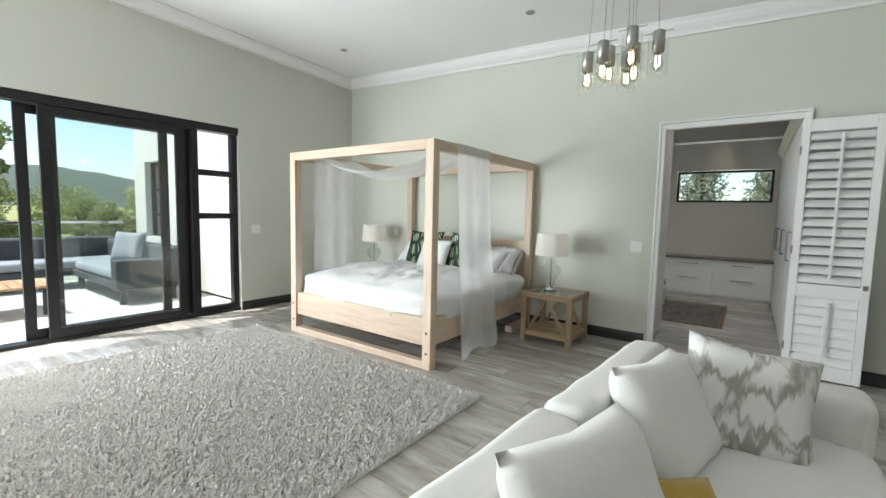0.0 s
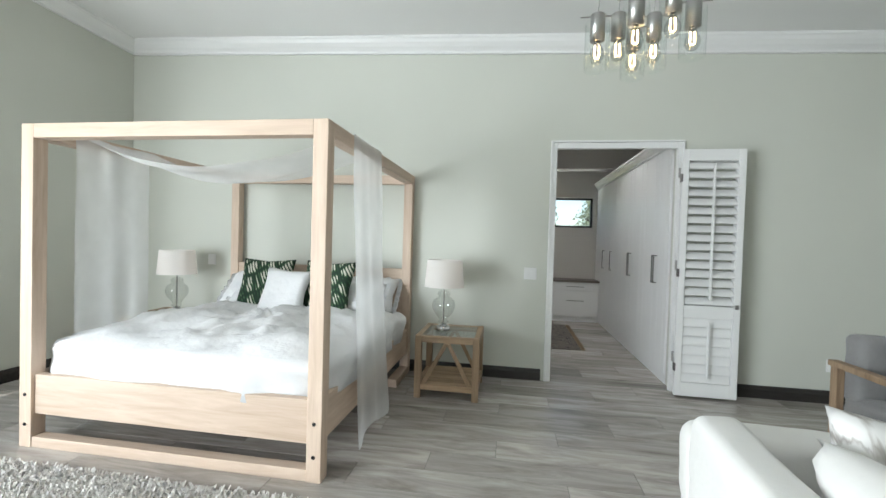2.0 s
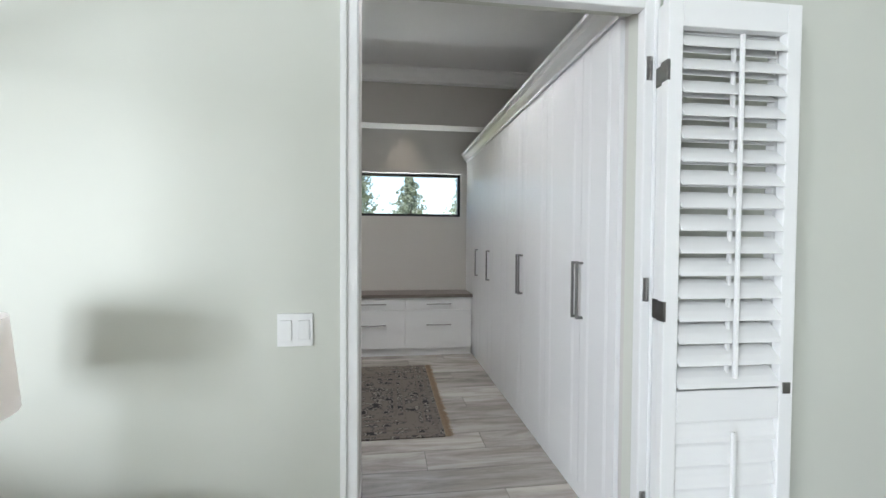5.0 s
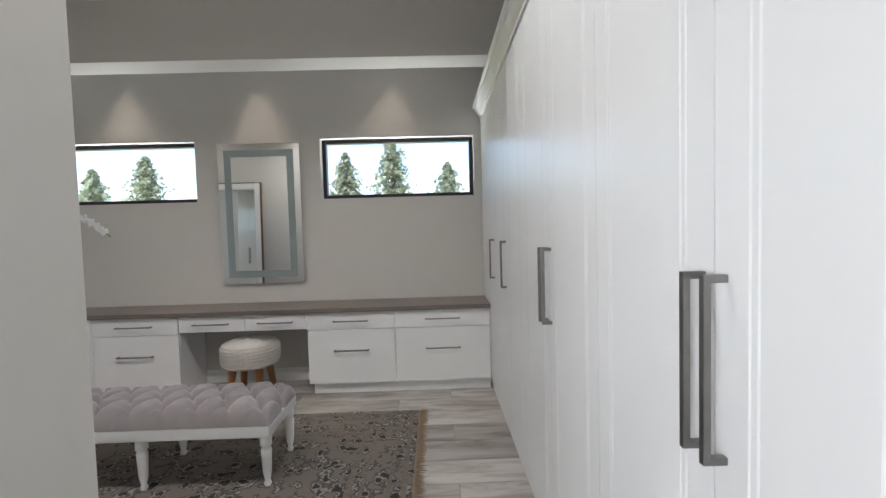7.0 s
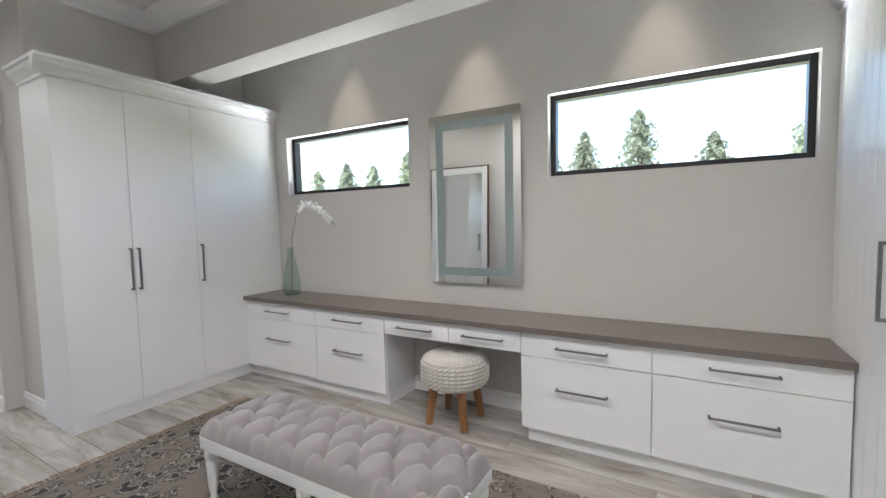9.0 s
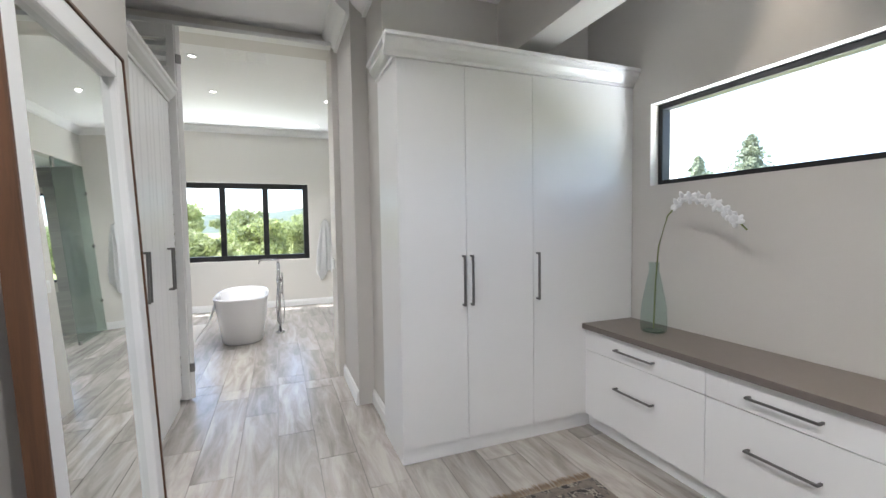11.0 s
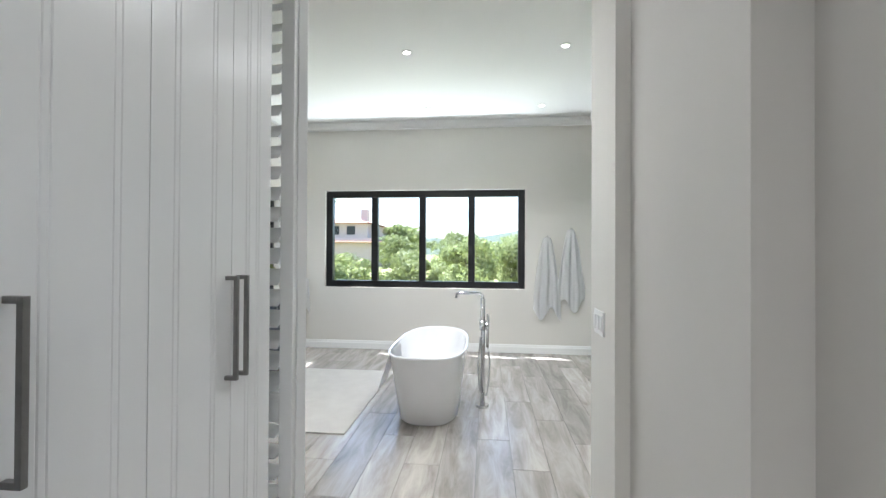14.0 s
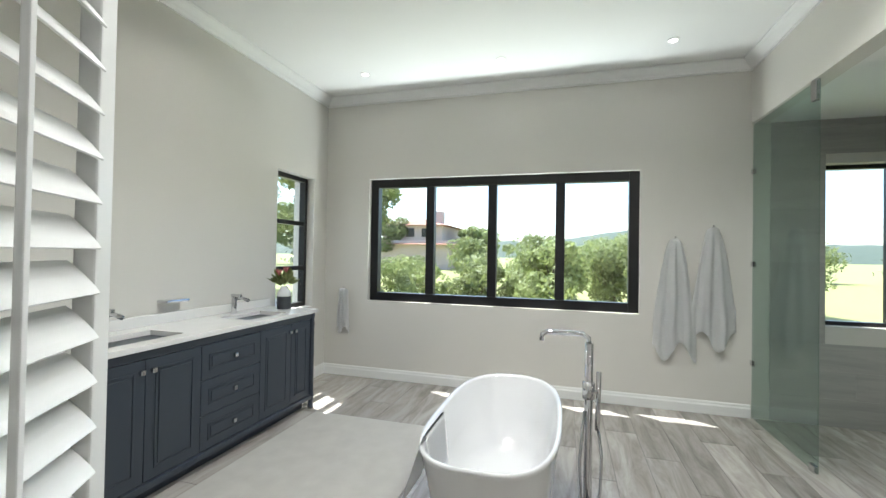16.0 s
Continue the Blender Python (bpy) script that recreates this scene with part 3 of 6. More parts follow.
window("window_1", "black aluminium high window in the dressing room", pose(WIN_L[0], 3.80, 0), WIN_L[1] - WIN_L[0], 1.62, 2.15, bar=0.035)
window("window_2", "black aluminium high window above the counter", pose(WIN_R[0], 3.80, 0), WIN_R[1] - WIN_R[0], 1.62, 2.15, bar=0.035)
bw = BWIN[1] - BWIN[0]
window("window_3", "wide black aluminium sliding window with four panes", pose(BX - 0.10, BWIN[1], 0, 0, 0, -90), bw, BWIN[2], BWIN[3],
       mullions=(0.715, 1.39, 2.06), bar=0.09, depth=0.09)
window("window_4", "narrow black aluminium window beside the vanity", pose(SWIN[0], BS - 0.12, 0), SWIN[1] - SWIN[0], SWIN[2], SWIN[3], transoms=(1.19, 1.66), bar=0.045)
window("window_5", "black aluminium shower window", pose(BX - 0.12, SHWIN[1], 0, 0, 0, -90), SHWIN[1] - SHWIN[0], SHWIN[2], SHWIN[3], mullions=(0.13,), bar=0.035)

gd = tagged(new("glass_door"), "black aluminium sliding glass doors, one side open to the terrace", "glass door", kind="structure")
gd.matrix_world = pose(X_W - 0.10, 0, 0, 0, 0, 90)


def bar(a, z0, b, z1, y=0.0, d=0.09, name="frame"):
    return part(name, box(a, y - d / 2, z0, b, y + d / 2, z1, 0.004), M["alu"], gd)


bar(GL0, 2.27, GL1, 2.36, 0, 0.16)
bar(GL0, 0.0, GL1, 0.035, 0, 0.16, "sill")
bar(GL1 - 0.07, 0.035, GL1, 2.27)
bar(GL0, 0.035, GL0 + 0.07, 2.27)
bar(-2.46, 0.035, -2.38, 2.27)
for z in (1.24, 1.77):
    bar(-2.38, z - 0.035, GL1 - 0.07, z + 0.035)
bar(-2.38, 0.035, GL1 - 0.07, 0.10)
pane(gd, -2.38, 0.1, GL1 - 0.07, 1.21)
pane(gd, -2.38, 1.27, GL1 - 0.07, 1.74)
pane(gd, -2.38, 1.80, GL1 - 0.07, 2.27)


def slider(a, b, y, handle=None):
    s = None
    for q in (box(a, y - 0.022, 0.04, a + 0.085, y + 0.022, 2.265, 0.004), box(b - 0.085, y - 0.022, 0.04, b, y + 0.022, 2.265, 0.004),
              box(a + 0.085, y - 0.02, 0.04, b - 0.085, y + 0.02, 0.13, 0.004), box(a + 0.085, y - 0.02, 2.18, b - 0.085, y + 0.02, 2.265, 0.004)):
        part("sash", q, M["alu"], gd)
    pane(gd, a + 0.085, 0.13, b - 0.085, 2.18, y)
    if handle is not None:
        h = tube([(handle, y + 0.03, 0.78), (handle, y + 0.07, 0.80), (handle, y + 0.07, 1.40), (handle, y + 0.03, 1.42)], 0.009)
        part("handle", h, M["steel"], gd, "steel pull handle")
        part("lock", box(handle - 0.02, y + 0.022, 0.95, handle + 0.02, y + 0.034, 1.12, 0.004), M["steel"], gd, "steel lock plate")


slider(-3.95, -2.46, 0.05, -3.90)
slider(-3.75, -2.70, -0.0)
slider(-3.80, -2.55, -0.05)
slider(-6.85, -5.4, 0.05)
slider(-5.5, -4.96, 0.0)

# ---- downlights ----


def downlight(x, y, z, lit, label, spot=150):
    t = thing("downlight", label, "downlight", (x, y, z))
    part("ring", lathe([(0.030, -0.001), (0.046, -0.001), (0.048, -0.006), (0.032, -0.010), (0.030, -0.004)], 20, cap=False), M["white"] if lit else M["steel"], t)
    part("lens", lathe([(0.0305, -0.003), (0.0305, -0.0045)], 18), M["led"] if lit else M["frost"], t)
    if lit and lit > 0.2:
        lamp("downlight_beam", "SPOT", lit, look((x, y, z - 0.02), (x, y, 0)), (1.0, 0.86, 0.68) if spot < 90 else (1.0, 0.97, 0.93), spot=spot, soft=0.03)
    return t


for x, y in ((-3.62, -1.0), (-1.08, -0.85), (-3.62, -3.4), (-1.08, -3.3), (1.5, -0.85)):
    downlight(x, y, bed_ceiling(x, y), 0, "unlit recessed downlight with a steel ring")
for x, y, e in ((-8.13, -0.63, 0.6), (-8.13, 0.69, 0.6), (-8.13, 2.06, 0.6), (-6.65, 0.70, 27), (-6.65, 2.07, 19), (-5.5, 0.66, 19), (-5.45, 2.1, 16), (-6.65, -0.66, 5)):
    downlight(x, y, H_BATH, e, "lit recessed downlight in the bathroom ceiling")
for x in (-1.95, -0.80, 0.36):
    downlight(x, 3.47, H_DRESS, 9, "lit recessed downlight close to the wall", 52)
# added downlights, out of view overhead, that fill the dressing room with light
for x, e in ((-4.07, 3), (-2.6, 6), (-1.1, 25), (0.4, 23)):
    downlight(x, 1.36, H_DRESS, e, "unseen downlight added to brighten the dressing room")
downlight(-7.4, 3.5, 2.54, 3, "lit recessed downlight in the shower")
# ---- bedroom: bed ----
BX0, BX1, BY0, BY1, BH = -3.26, -1.315, -2.06, -0.03, 1.95


def four_poster():
    t = thing("four_poster_bed", "pale timber four poster bed standing against the sage wall", "bed")
    p = 0.085
    for x in (BX0, BX1 - p):
        for y in (BY0, BY1 - p):
            part("post", box(x, y, 0, x + p, y + p, BH, 0.005), M["pine_z"], t)
    for y in (BY0, BY1 - p):
        part("top_rail", box(BX0 + p, y, BH - 0.085, BX1 - p, y + p, BH, 0.005), M["pine"], t)
    for x in (BX0, BX1 - p):
        part("top_rail", box(x, BY0 + p, BH - 0.085, x + p, BY1 - p, BH, 0.005), M["pine_y"], t)
        part("side_rail", box(x + 0.02, BY0 + p, 0.20, x + 0.065, BY1 - p, 0.44, 0.005), M["pine_y"], t)
        part("low_rail", box(x, BY1 - 0.5, 0.0, x + p, BY1 - p, 0.07, 0.004), M["pine_y"], t)
    part("foot_rail", box(BX0 + p, BY0 + 0.02, 0.20, BX1 - p, BY0 + 0.07, 0.44, 0.005), M["pine"], t)
    part("low_rail", box(BX0 + p, BY0 + 0.005, 0.0, BX1 - p, BY0 + p - 0.005, 0.065, 0.005), M["pine"], t)
    part("headboard", box(BX0 + p, BY1 - 0.07, 0.885, BX1 - p, BY1 - 0.025, 1.03, 0.005), M["pine"], t)
    part("headboard", box(BX0 + p, BY1 - 0.065, 0.42, BX1 - p, BY1 - 0.03, 0.875, 0.005), M["pine"], t)
    for x in (BX0 + p / 2, BX1 - p / 2):
        for z in (0.14, 0.32):
            b = lathe([(0.011, 0), (0.011, 0.003)], 10, None, pose(x, BY0 - 0.0005, z, 90))
            part("bolt_cap", b, M["alu"], t, "dark bolt hole cap")
    part("slats", box(BX0 + 0.07, BY0 + p, 0.24, BX1 - 0.07, BY1 - p, 0.30, 0.004), M["pine_y"], t)
    return t


four_poster()


def soft_box(x0, y0, z0, x1, y1, z1, bulge, seed, n=(40, 40), wrinkle=0.012, skirt=0.0):
    """A soft slab: rounded plan and edges with folds in its top, and an uneven hem."""
    b = bmesh.new()
    nx, ny = n
    cx, cy, hx, hy = (x0 + x1) / 2, (y0 + y1) / 2, (x1 - x0) / 2, (y1 - y0) / 2
    prof = [(0.0, 0.0), (0.0, 0.25), (0.012, 0.5), (0.02, 0.72), (0.0, 0.9), (-0.05, 1.0)]
    rings = []
    m = 96
    for q, (o, zz) in enumerate(prof):
        ring = []
        for i in range(m):
            a = 2 * math.pi * i / m
            c, s = math.cos(a), math.sin(a)
            k = (abs(c) ** 9 + abs(s) ** 9) ** (-1 / 9)
            w = wrinkle * 1.6 * noise.noise(Vector((c * k * 5, s * k * 5, zz * 1.2 + seed)))
            low = -skirt * (0.5 + 0.5 * noise.noise(Vector((c * k * 2.2, s * k * 2.2, seed + 5)))) if q == 0 else 0
            ring.append(b.verts.new((cx + c * k * (hx + o + w), cy + s * k * (hy + o + w), z0 + (z1 - z0) * zz + low)))
        rings.append(ring)
    for p, q in zip(rings, rings[1:]):
        for i in range(m):
            b.faces.new((p[i], p[(i + 1) % m], q[(i + 1) % m], q[i]))
    inner = rings[-1]
    for r in range(1, 22):
        f = 1 - r / 22.5
        ring = []
        for i in range(m):
            base = rings[len(prof) - 1][i].co
            x, y = cx + (base.x - cx) * f, cy + (base.y - cy) * f
            h = z1 + bulge * (1 - f ** 6) + wrinkle * (1 - f ** 8) * (1.6 * noise.noise(Vector((x * 2.6, y * 2.6, seed))) + 1.2 * (1 - abs(noise.noise(Vector((x * 5, y * 4, seed + 3))))) ** 6 + 0.7 * noise.noise(Vector((x * 9, y * 7, seed))))
            ring.append(b.verts.new((x, y, h)))
        for i in range(m):
            b.faces.new((inner[i], inner[(i + 1) % m], ring[(i + 1) % m], ring[i]))
        inner = ring
    b.faces.new(inner)
    b.faces.new(list(reversed(rings[0])))
    bmesh.ops.recalc_face_normals(b, faces=b.faces)
    return b


tagged(link("mattress", soft_box(BX0 + 0.09, BY0 + 0.10, 0.302, BX1 - 0.09, BY1 - 0.09, 0.54, 0.005, 2, wrinkle=0.003), M["linen"], smooth=True),
       "white mattress lying in the bed frame", "mattress")
tagged(link("duvet", soft_box(BX0 + 0.03, BY0 + 0.045, 0.43, BX1 + 0.0, BY1 - 0.10, 0.635, 0.05, 7, wrinkle=0.034, skirt=0.08), M["linen"], smooth=True),
       "rumpled white duvet spread over the bed", "duvet")


def pillow(name, label, w, h, d, m, mat, seed, frill=0.0):
    t = thing(name, label, "pillow")
    part("pillow_body", cushion(w, h, d, None, seed), mat, t, smooth=True)
    if frill:
        def edge(u, v):
            a = u * 2 * math.pi
            c, s = math.cos(a), math.sin(a)
            k = (abs(c) ** 8 + abs(s) ** 8) ** (-1 / 8) * (0.97 + frill / w * 2 * v)
            wob = 0.012 * v * math.sin(a * 22)
            return (c * k * w / 2, wob + 0.01 * noise.noise(Vector((c * 3, s * 3, seed))), s * k * h / 2)
        part("flange", sheet(edge, 90, 3, 0.003), mat, t, smooth=True)
    t.matrix_world = m
    return t


def leaf_print(name):
    m, n, l, p = nodes_of(name)
    co = n.new("ShaderNodeTexCoord")
    mp = n.new("ShaderNodeMapping")
    mp.inputs["Rotation"].default_value = (0, 0.6, 0)
    mp.inputs["Scale"].default_value = (8, 8, 5.5)
    l.new(co.outputs["Object"], mp.inputs[0])
    v = n.new("ShaderNodeTexVoronoi")
    v.feature = "DISTANCE_TO_EDGE"
    v.inputs["Scale"].default_value = 1.3
    l.new(mp.outputs[0], v.inputs["Vector"])
    w = n.new("ShaderNodeTexWave")
    w.inputs["Scale"].default_value = 1.7
    w.inputs["Distortion"].default_value = 3.5
    w.inputs["Detail"].default_value = 1
    l.new(mp.outputs[0], w.inputs["Vector"])
    mul = n.new("ShaderNodeMath")
    mul.operation = "MULTIPLY"
    l.new(v.outputs["Distance"], mul.inputs[0])
    l.new(w.outputs[0], mul.inputs[1])
    r = n.new("ShaderNodeValToRGB")
    e = r.color_ramp.elements
    e[0].position, e[0].color = 0.0, (0.012, 0.03, 0.016, 1)
    e[1].position, e[1].color = 0.30, (0.62, 0.60, 0.52, 1)
    for pos, col in ((0.045, (0.015, 0.045, 0.022, 1)), (0.09, (0.05, 0.12, 0.055, 1)), (0.125, (0.16, 0.22, 0.12, 1)), (0.15, (0.58, 0.56, 0.48, 1))):
        k = e.new(pos)
        k.color = col
    l.new(mul.outputs[0], r.inputs[0])
    l.new(r.outputs[0], p.inputs["Base Color"])
    p.inputs["Roughness"].default_value = 0.85
    return m


M["leaf_print"] = leaf_print("green_palm_leaf_print")
for x, y, z, w, h, d, rx, rz, k in ((-2.85, -0.30, 0.80, 0.62, 0.42, 0.17, -30, 0, 1), (-1.72, -0.28, 0.80, 0.62, 0.42, 0.17, -32, 3, 2),
                                   (-2.70, -0.38, 0.80, 0.60, 0.40, 0.16, -38, -3, 3), (-1.80, -0.42, 0.79, 0.60, 0.40, 0.16, -38, -4, 4)):
    pillow("pillow", "white cotton bed pillow with a flanged edge", w, h, d, pose(x, y, z - 0.02, rx - 16, 0, rz), M["linen"], k, 0.045)
pillow("scatter_cushion", "square cushion with a green palm leaf print", 0.50, 0.50, 0.15, pose(-2.58, -0.56, 0.87, -22, 0, 6), M["leaf_print"], 5)
pillow("scatter_cushion", "square cushion with a green palm leaf print", 0.50, 0.50, 0.15, pose(-1.98, -0.56, 0.87, -22, 0, -4), M["leaf_print"], 6)
pillow("scatter_cushion", "small square white cushion", 0.42, 0.42, 0.13, pose(-2.30, -0.72, 0.835, -24, 4, 2), M["linen"], 7)

# drapes


def drape(name, x, y0, y1, z_top, z_bot, lean, seed, out, flare=0.0):
    def f(u, v):
        y = y0 + (y1 - y0) * u
        z = z_top + (z_bot - z_top) * v
        fold = 0.009 * math.sin(u * 15 + seed) * (0.5 + v) + 0.012 * noise.noise(Vector((u * 5, v * 2, seed)))
        k = v ** 2
        y += flare * k * (u - 0.4)
        return (x + fold + out * v + 0.015 * noise.noise(Vector((u * 3, v * 3, seed + 9))), y + lean * k + 0.03 * k * noise.noise(Vector((u * 4, 0, seed))), z - 0.04 * k * math.sin(u * 9 + seed))
    o = link(name, sheet(f, 40, 40), M["veil"], smooth=True)
    return tagged(o, "sheer white voile drape hung over the bed's top rail", "drape")


drape("bed_drape", BX1 + 0.012, -1.73, -1.17, BH + 0.005, 0.02, 0.12, 1.0, 0.05, 0.14)
drape("bed_drape", BX0 + 0.10, -1.82, -1.26, BH - 0.02, 0.57, -0.01, 4.0, 0.02)


def swag(u, v):
    x = BX0 + 0.05 + (BX1 - BX0 - 0.06) * u
    sag = 0.26 * (1 - (2 * u - 1) ** 2) * (0.75 + 0.25 * math.sin(v * 3.1)) + 0.02 * noise.noise(Vector((u * 4, v * 3, 2)))
    y = -1.80 + 0.62 * v
    return (x, y + 0.02 * noise.noise(Vector((u * 3, v * 2, 8))), BH + 0.006 - sag * 1.05 - 0.012 * math.sin(v * 14 + u * 3) * (1 - (2 * u - 1) ** 4))


tagged(link("canopy_swag", sheet(swag, 48, 20), M["veil"], smooth=True), "sheer white voile swag hanging across the bed's top rails", "canopy")

# ---- nightstands and lamps ----


def nightstand(at, label):
    t = thing("nightstand", label, "nightstand", at)
    w, d, h = 0.54, 0.56, 0.525
    for x in (0, w - 0.055):
        for y in (0, d - 0.055):
            part("leg", box(x, y, 0, x + 0.055, y + 0.055, h - 0.0, 0.004), M["oak"], t)
    for y in (0.0, d - 0.05):
        part("apron", box(0.055, y + 0.002, h - 0.055, w - 0.055, y + 0.048, h - 0.002, 0.004), M["oak_x"], t)
        part("rail", box(0.055, y + 0.005, 0.07, w - 0.055, y + 0.045, 0.12, 0.004), M["oak_x"], t)
    for x in (0.0, w - 0.05):
        part("apron", box(x + 0.002, 0.055, h - 0.055, x + 0.048, d - 0.055, h - 0.002, 0.004), M["oak"], t)
        part("rail", box(x + 0.005, 0.055, 0.07, x + 0.045, d - 0.055, 0.12, 0.004), M["oak"], t)
    part("glass_top", box(0.05, 0.05, h - 0.012, w - 0.05, d - 0.05, h - 0.004), M["clear"], t, "clear glass top")
    for k in range(9):
        y = 0.055 + k * 0.05
        part("slat", box(0.045, y, 0.10, w - 0.045, y + 0.035, 0.118, 0.003), M["oak_x"], t)
    for side in (0.02, d - 0.03):
        for x0, x1 in ((0.075, 0.26), (w - 0.075, 0.28)):
            L = math.hypot(x1 - x0, h - 0.18)
            b = box(-0.016, -0.009, 0, 0.016, 0.009, L, 0.003, None, Matrix.Translation((x0, side, 0.12)) @ Matrix.Rotation(math.atan2(x1 - x0, h - 0.18), 4, "Y"))
            part("brace", b, M["oak"], t)
    return t


nightstand((-1.115, -0.72, 0), "weathered timber nightstand with glass top and slatted shelf")
nightstand((-3.98, -0.72, 0), "weathered timber nightstand with glass top beside the window wall")


def table_lamp(at, label, lit=True):
    t = thing("table_lamp", label, "lamp", at)
    part("foot", lathe([(0.066, 0.0), (0.068, 0.012), (0.06, 0.03), (0.04, 0.04), (0.03, 0.052)], 28), M["chrome"], t, "chrome foot")
    part("glass_body", lathe([(0.030, 0.052), (0.05, 0.07), (0.035, 0.09), (0.055, 0.12), (0.085, 0.155), (0.102, 0.20), (0.104, 0.225), (0.092, 0.262), (0.06, 0.288), (0.042, 0.30), (0.056, 0.316), (0.056, 0.332), (0.03, 0.35)], 32, cap=False), M["lamp_glass"], t, "clear glass urn body", True)
    part("stem", lathe([(0.007, 0.05), (0.007, 0.44)], 10), M["chrome"], t, "chrome stem")
    part("shade", lathe([(0.178, 0.385), (0.158, 0.625)], 40, cap=False), M["shade"], t, "pale pink-white drum shade", True)
    part("bulb", lathe([(0.012, 0.44), (0.03, 0.48), (0.03, 0.51), (0.01, 0.535)], 14), M["lamp_bulb"], t, "warm bulb", True)
    return t


table_lamp((-0.93, -0.40, 0.523), "table lamp with clear glass body and pale drum shade, lit")
table_lamp((-3.66, -0.38, 0.523), "lit table lamp with glass body on the far nightstand")

# ---- rug ----


def shag_rug():
    t = thing("shag_rug", "cream wool shag rug on the plank floor", "rug")
    x0, x1, y0, y1 = -3.66, -0.70, -4.65, -2.24
    part("backing", box(x0, y0, 0.001, x1, y1, 0.012, 0.003), M["shag"], t)
    rng = np.random.default_rng(5)
    n = 130000
    px, py = rng.uniform(x0, x1, n), rng.uniform(y0, y1, n)
    ang, lean = rng.uniform(0, 2 * np.pi, n), rng.uniform(0.005, 0.024, n)
    hh, w = rng.uniform(0.018, 0.042, n), rng.uniform(0.0035, 0.0065, n)
    ca, sa = np.cos(ang), np.sin(ang)
    v = np.empty((n, 4, 3))
    v[:, 0] = np.stack([px - sa * w, py + ca * w, np.full(n, 0.008)], 1)
    v[:, 1] = np.stack([px + sa * w, py - ca * w, np.full(n, 0.008)], 1)
    v[:, 2] = np.stack([px + ca * lean + sa * w * .8, py + sa * lean - ca * w * .8, hh], 1)
    v[:, 3] = np.stack([px + ca * lean - sa * w * .8, py + sa * lean + ca * w * .8, hh], 1)
    me = bpy.data.meshes.new("pile")
    me.from_pydata(v.reshape(-1, 3).tolist(), [], np.arange(n * 4).reshape(-1, 4).tolist())
    me.materials.append(M["shag"])
    o = new("pile", me)
    o.parent = t
    o["kind"] = "stuff"
    return t


shag_rug()
# ---- sofa, armchair, pendant ----


def block(x0, y0, z0, x1, y1, z1, r=0.06, seed=0, wr=0.006):
    """An upholstered block with soft edges and slight dents."""
    b = bmesh.new()
    bmesh.ops.create_cube(b, size=1)
    s = Matrix.Diagonal((x1 - x0, y1 - y0, z1 - z0, 1))
    bmesh.ops.transform(b, matrix=Matrix.Translation(((x0 + x1) / 2, (y0 + y1) / 2, (z0 + z1) / 2)) @ s, verts=b.verts)
    bmesh.ops.bevel(b, geom=b.edges[:], offset=r, segments=4, profile=0.5, affect="EDGES")
    bmesh.ops.subdivide_edges(b, edges=[e for e in b.edges if e.calc_length() > 0.12], cuts=7, use_grid_fill=True)
    b.normal_update()
    for v in b.verts:
        v.co += v.normal * wr * (noise.noise(v.co * 5 + Vector((seed, 0, 0))) * 1.4 + 0.6 * noise.noise(v.co * 14 + Vector((0, seed, 0))))
    return b


def carpet(name, cols=((0.022, 0.021, 0.023), (0.05, 0.044, 0.04), (0.34, 0.31, 0.26), (0.035, 0.034, 0.036), (0.16, 0.135, 0.115)), scale=13):
    """A faded oriental pattern: cells and scrolls in five tones."""
    m, n, l, p = nodes_of(name)
    co = n.new("ShaderNodeTexCoord")
    v = n.new("ShaderNodeTexVoronoi")
    v.inputs["Scale"].default_value = scale
    v.feature = "SMOOTH_F1"
    l.new(co.outputs["Object"], v.inputs["Vector"])
    w = n.new("ShaderNodeTexNoise")
    w.inputs["Scale"].default_value = scale * 2
    w.inputs["Detail"].default_value = 5
    l.new(co.outputs["Object"], w.inputs["Vector"])
    ad = n.new("ShaderNodeMath")
    l.new(v.outputs["Distance"], ad.inputs[0])
    l.new(w.outputs[0], ad.inputs[1])
    r = n.new("ShaderNodeValToRGB")
    e = r.color_ramp.elements
    e[0].position, e[0].color = 0.62, (*cols[0], 1)
    e[1].position, e[1].color = 0.98, (*cols[4], 1)
    for pos, col in ((0.73, cols[1]), (0.79, cols[2]), (0.86, cols[3])):
        k = e.new(pos)
        k.color = (*col, 1)
    l.new(ad.outputs[0], r.inputs[0])
    l.new(r.outputs[0], p.inputs["Base Color"])
    p.inputs["Roughness"].default_value = 0.95
    return m


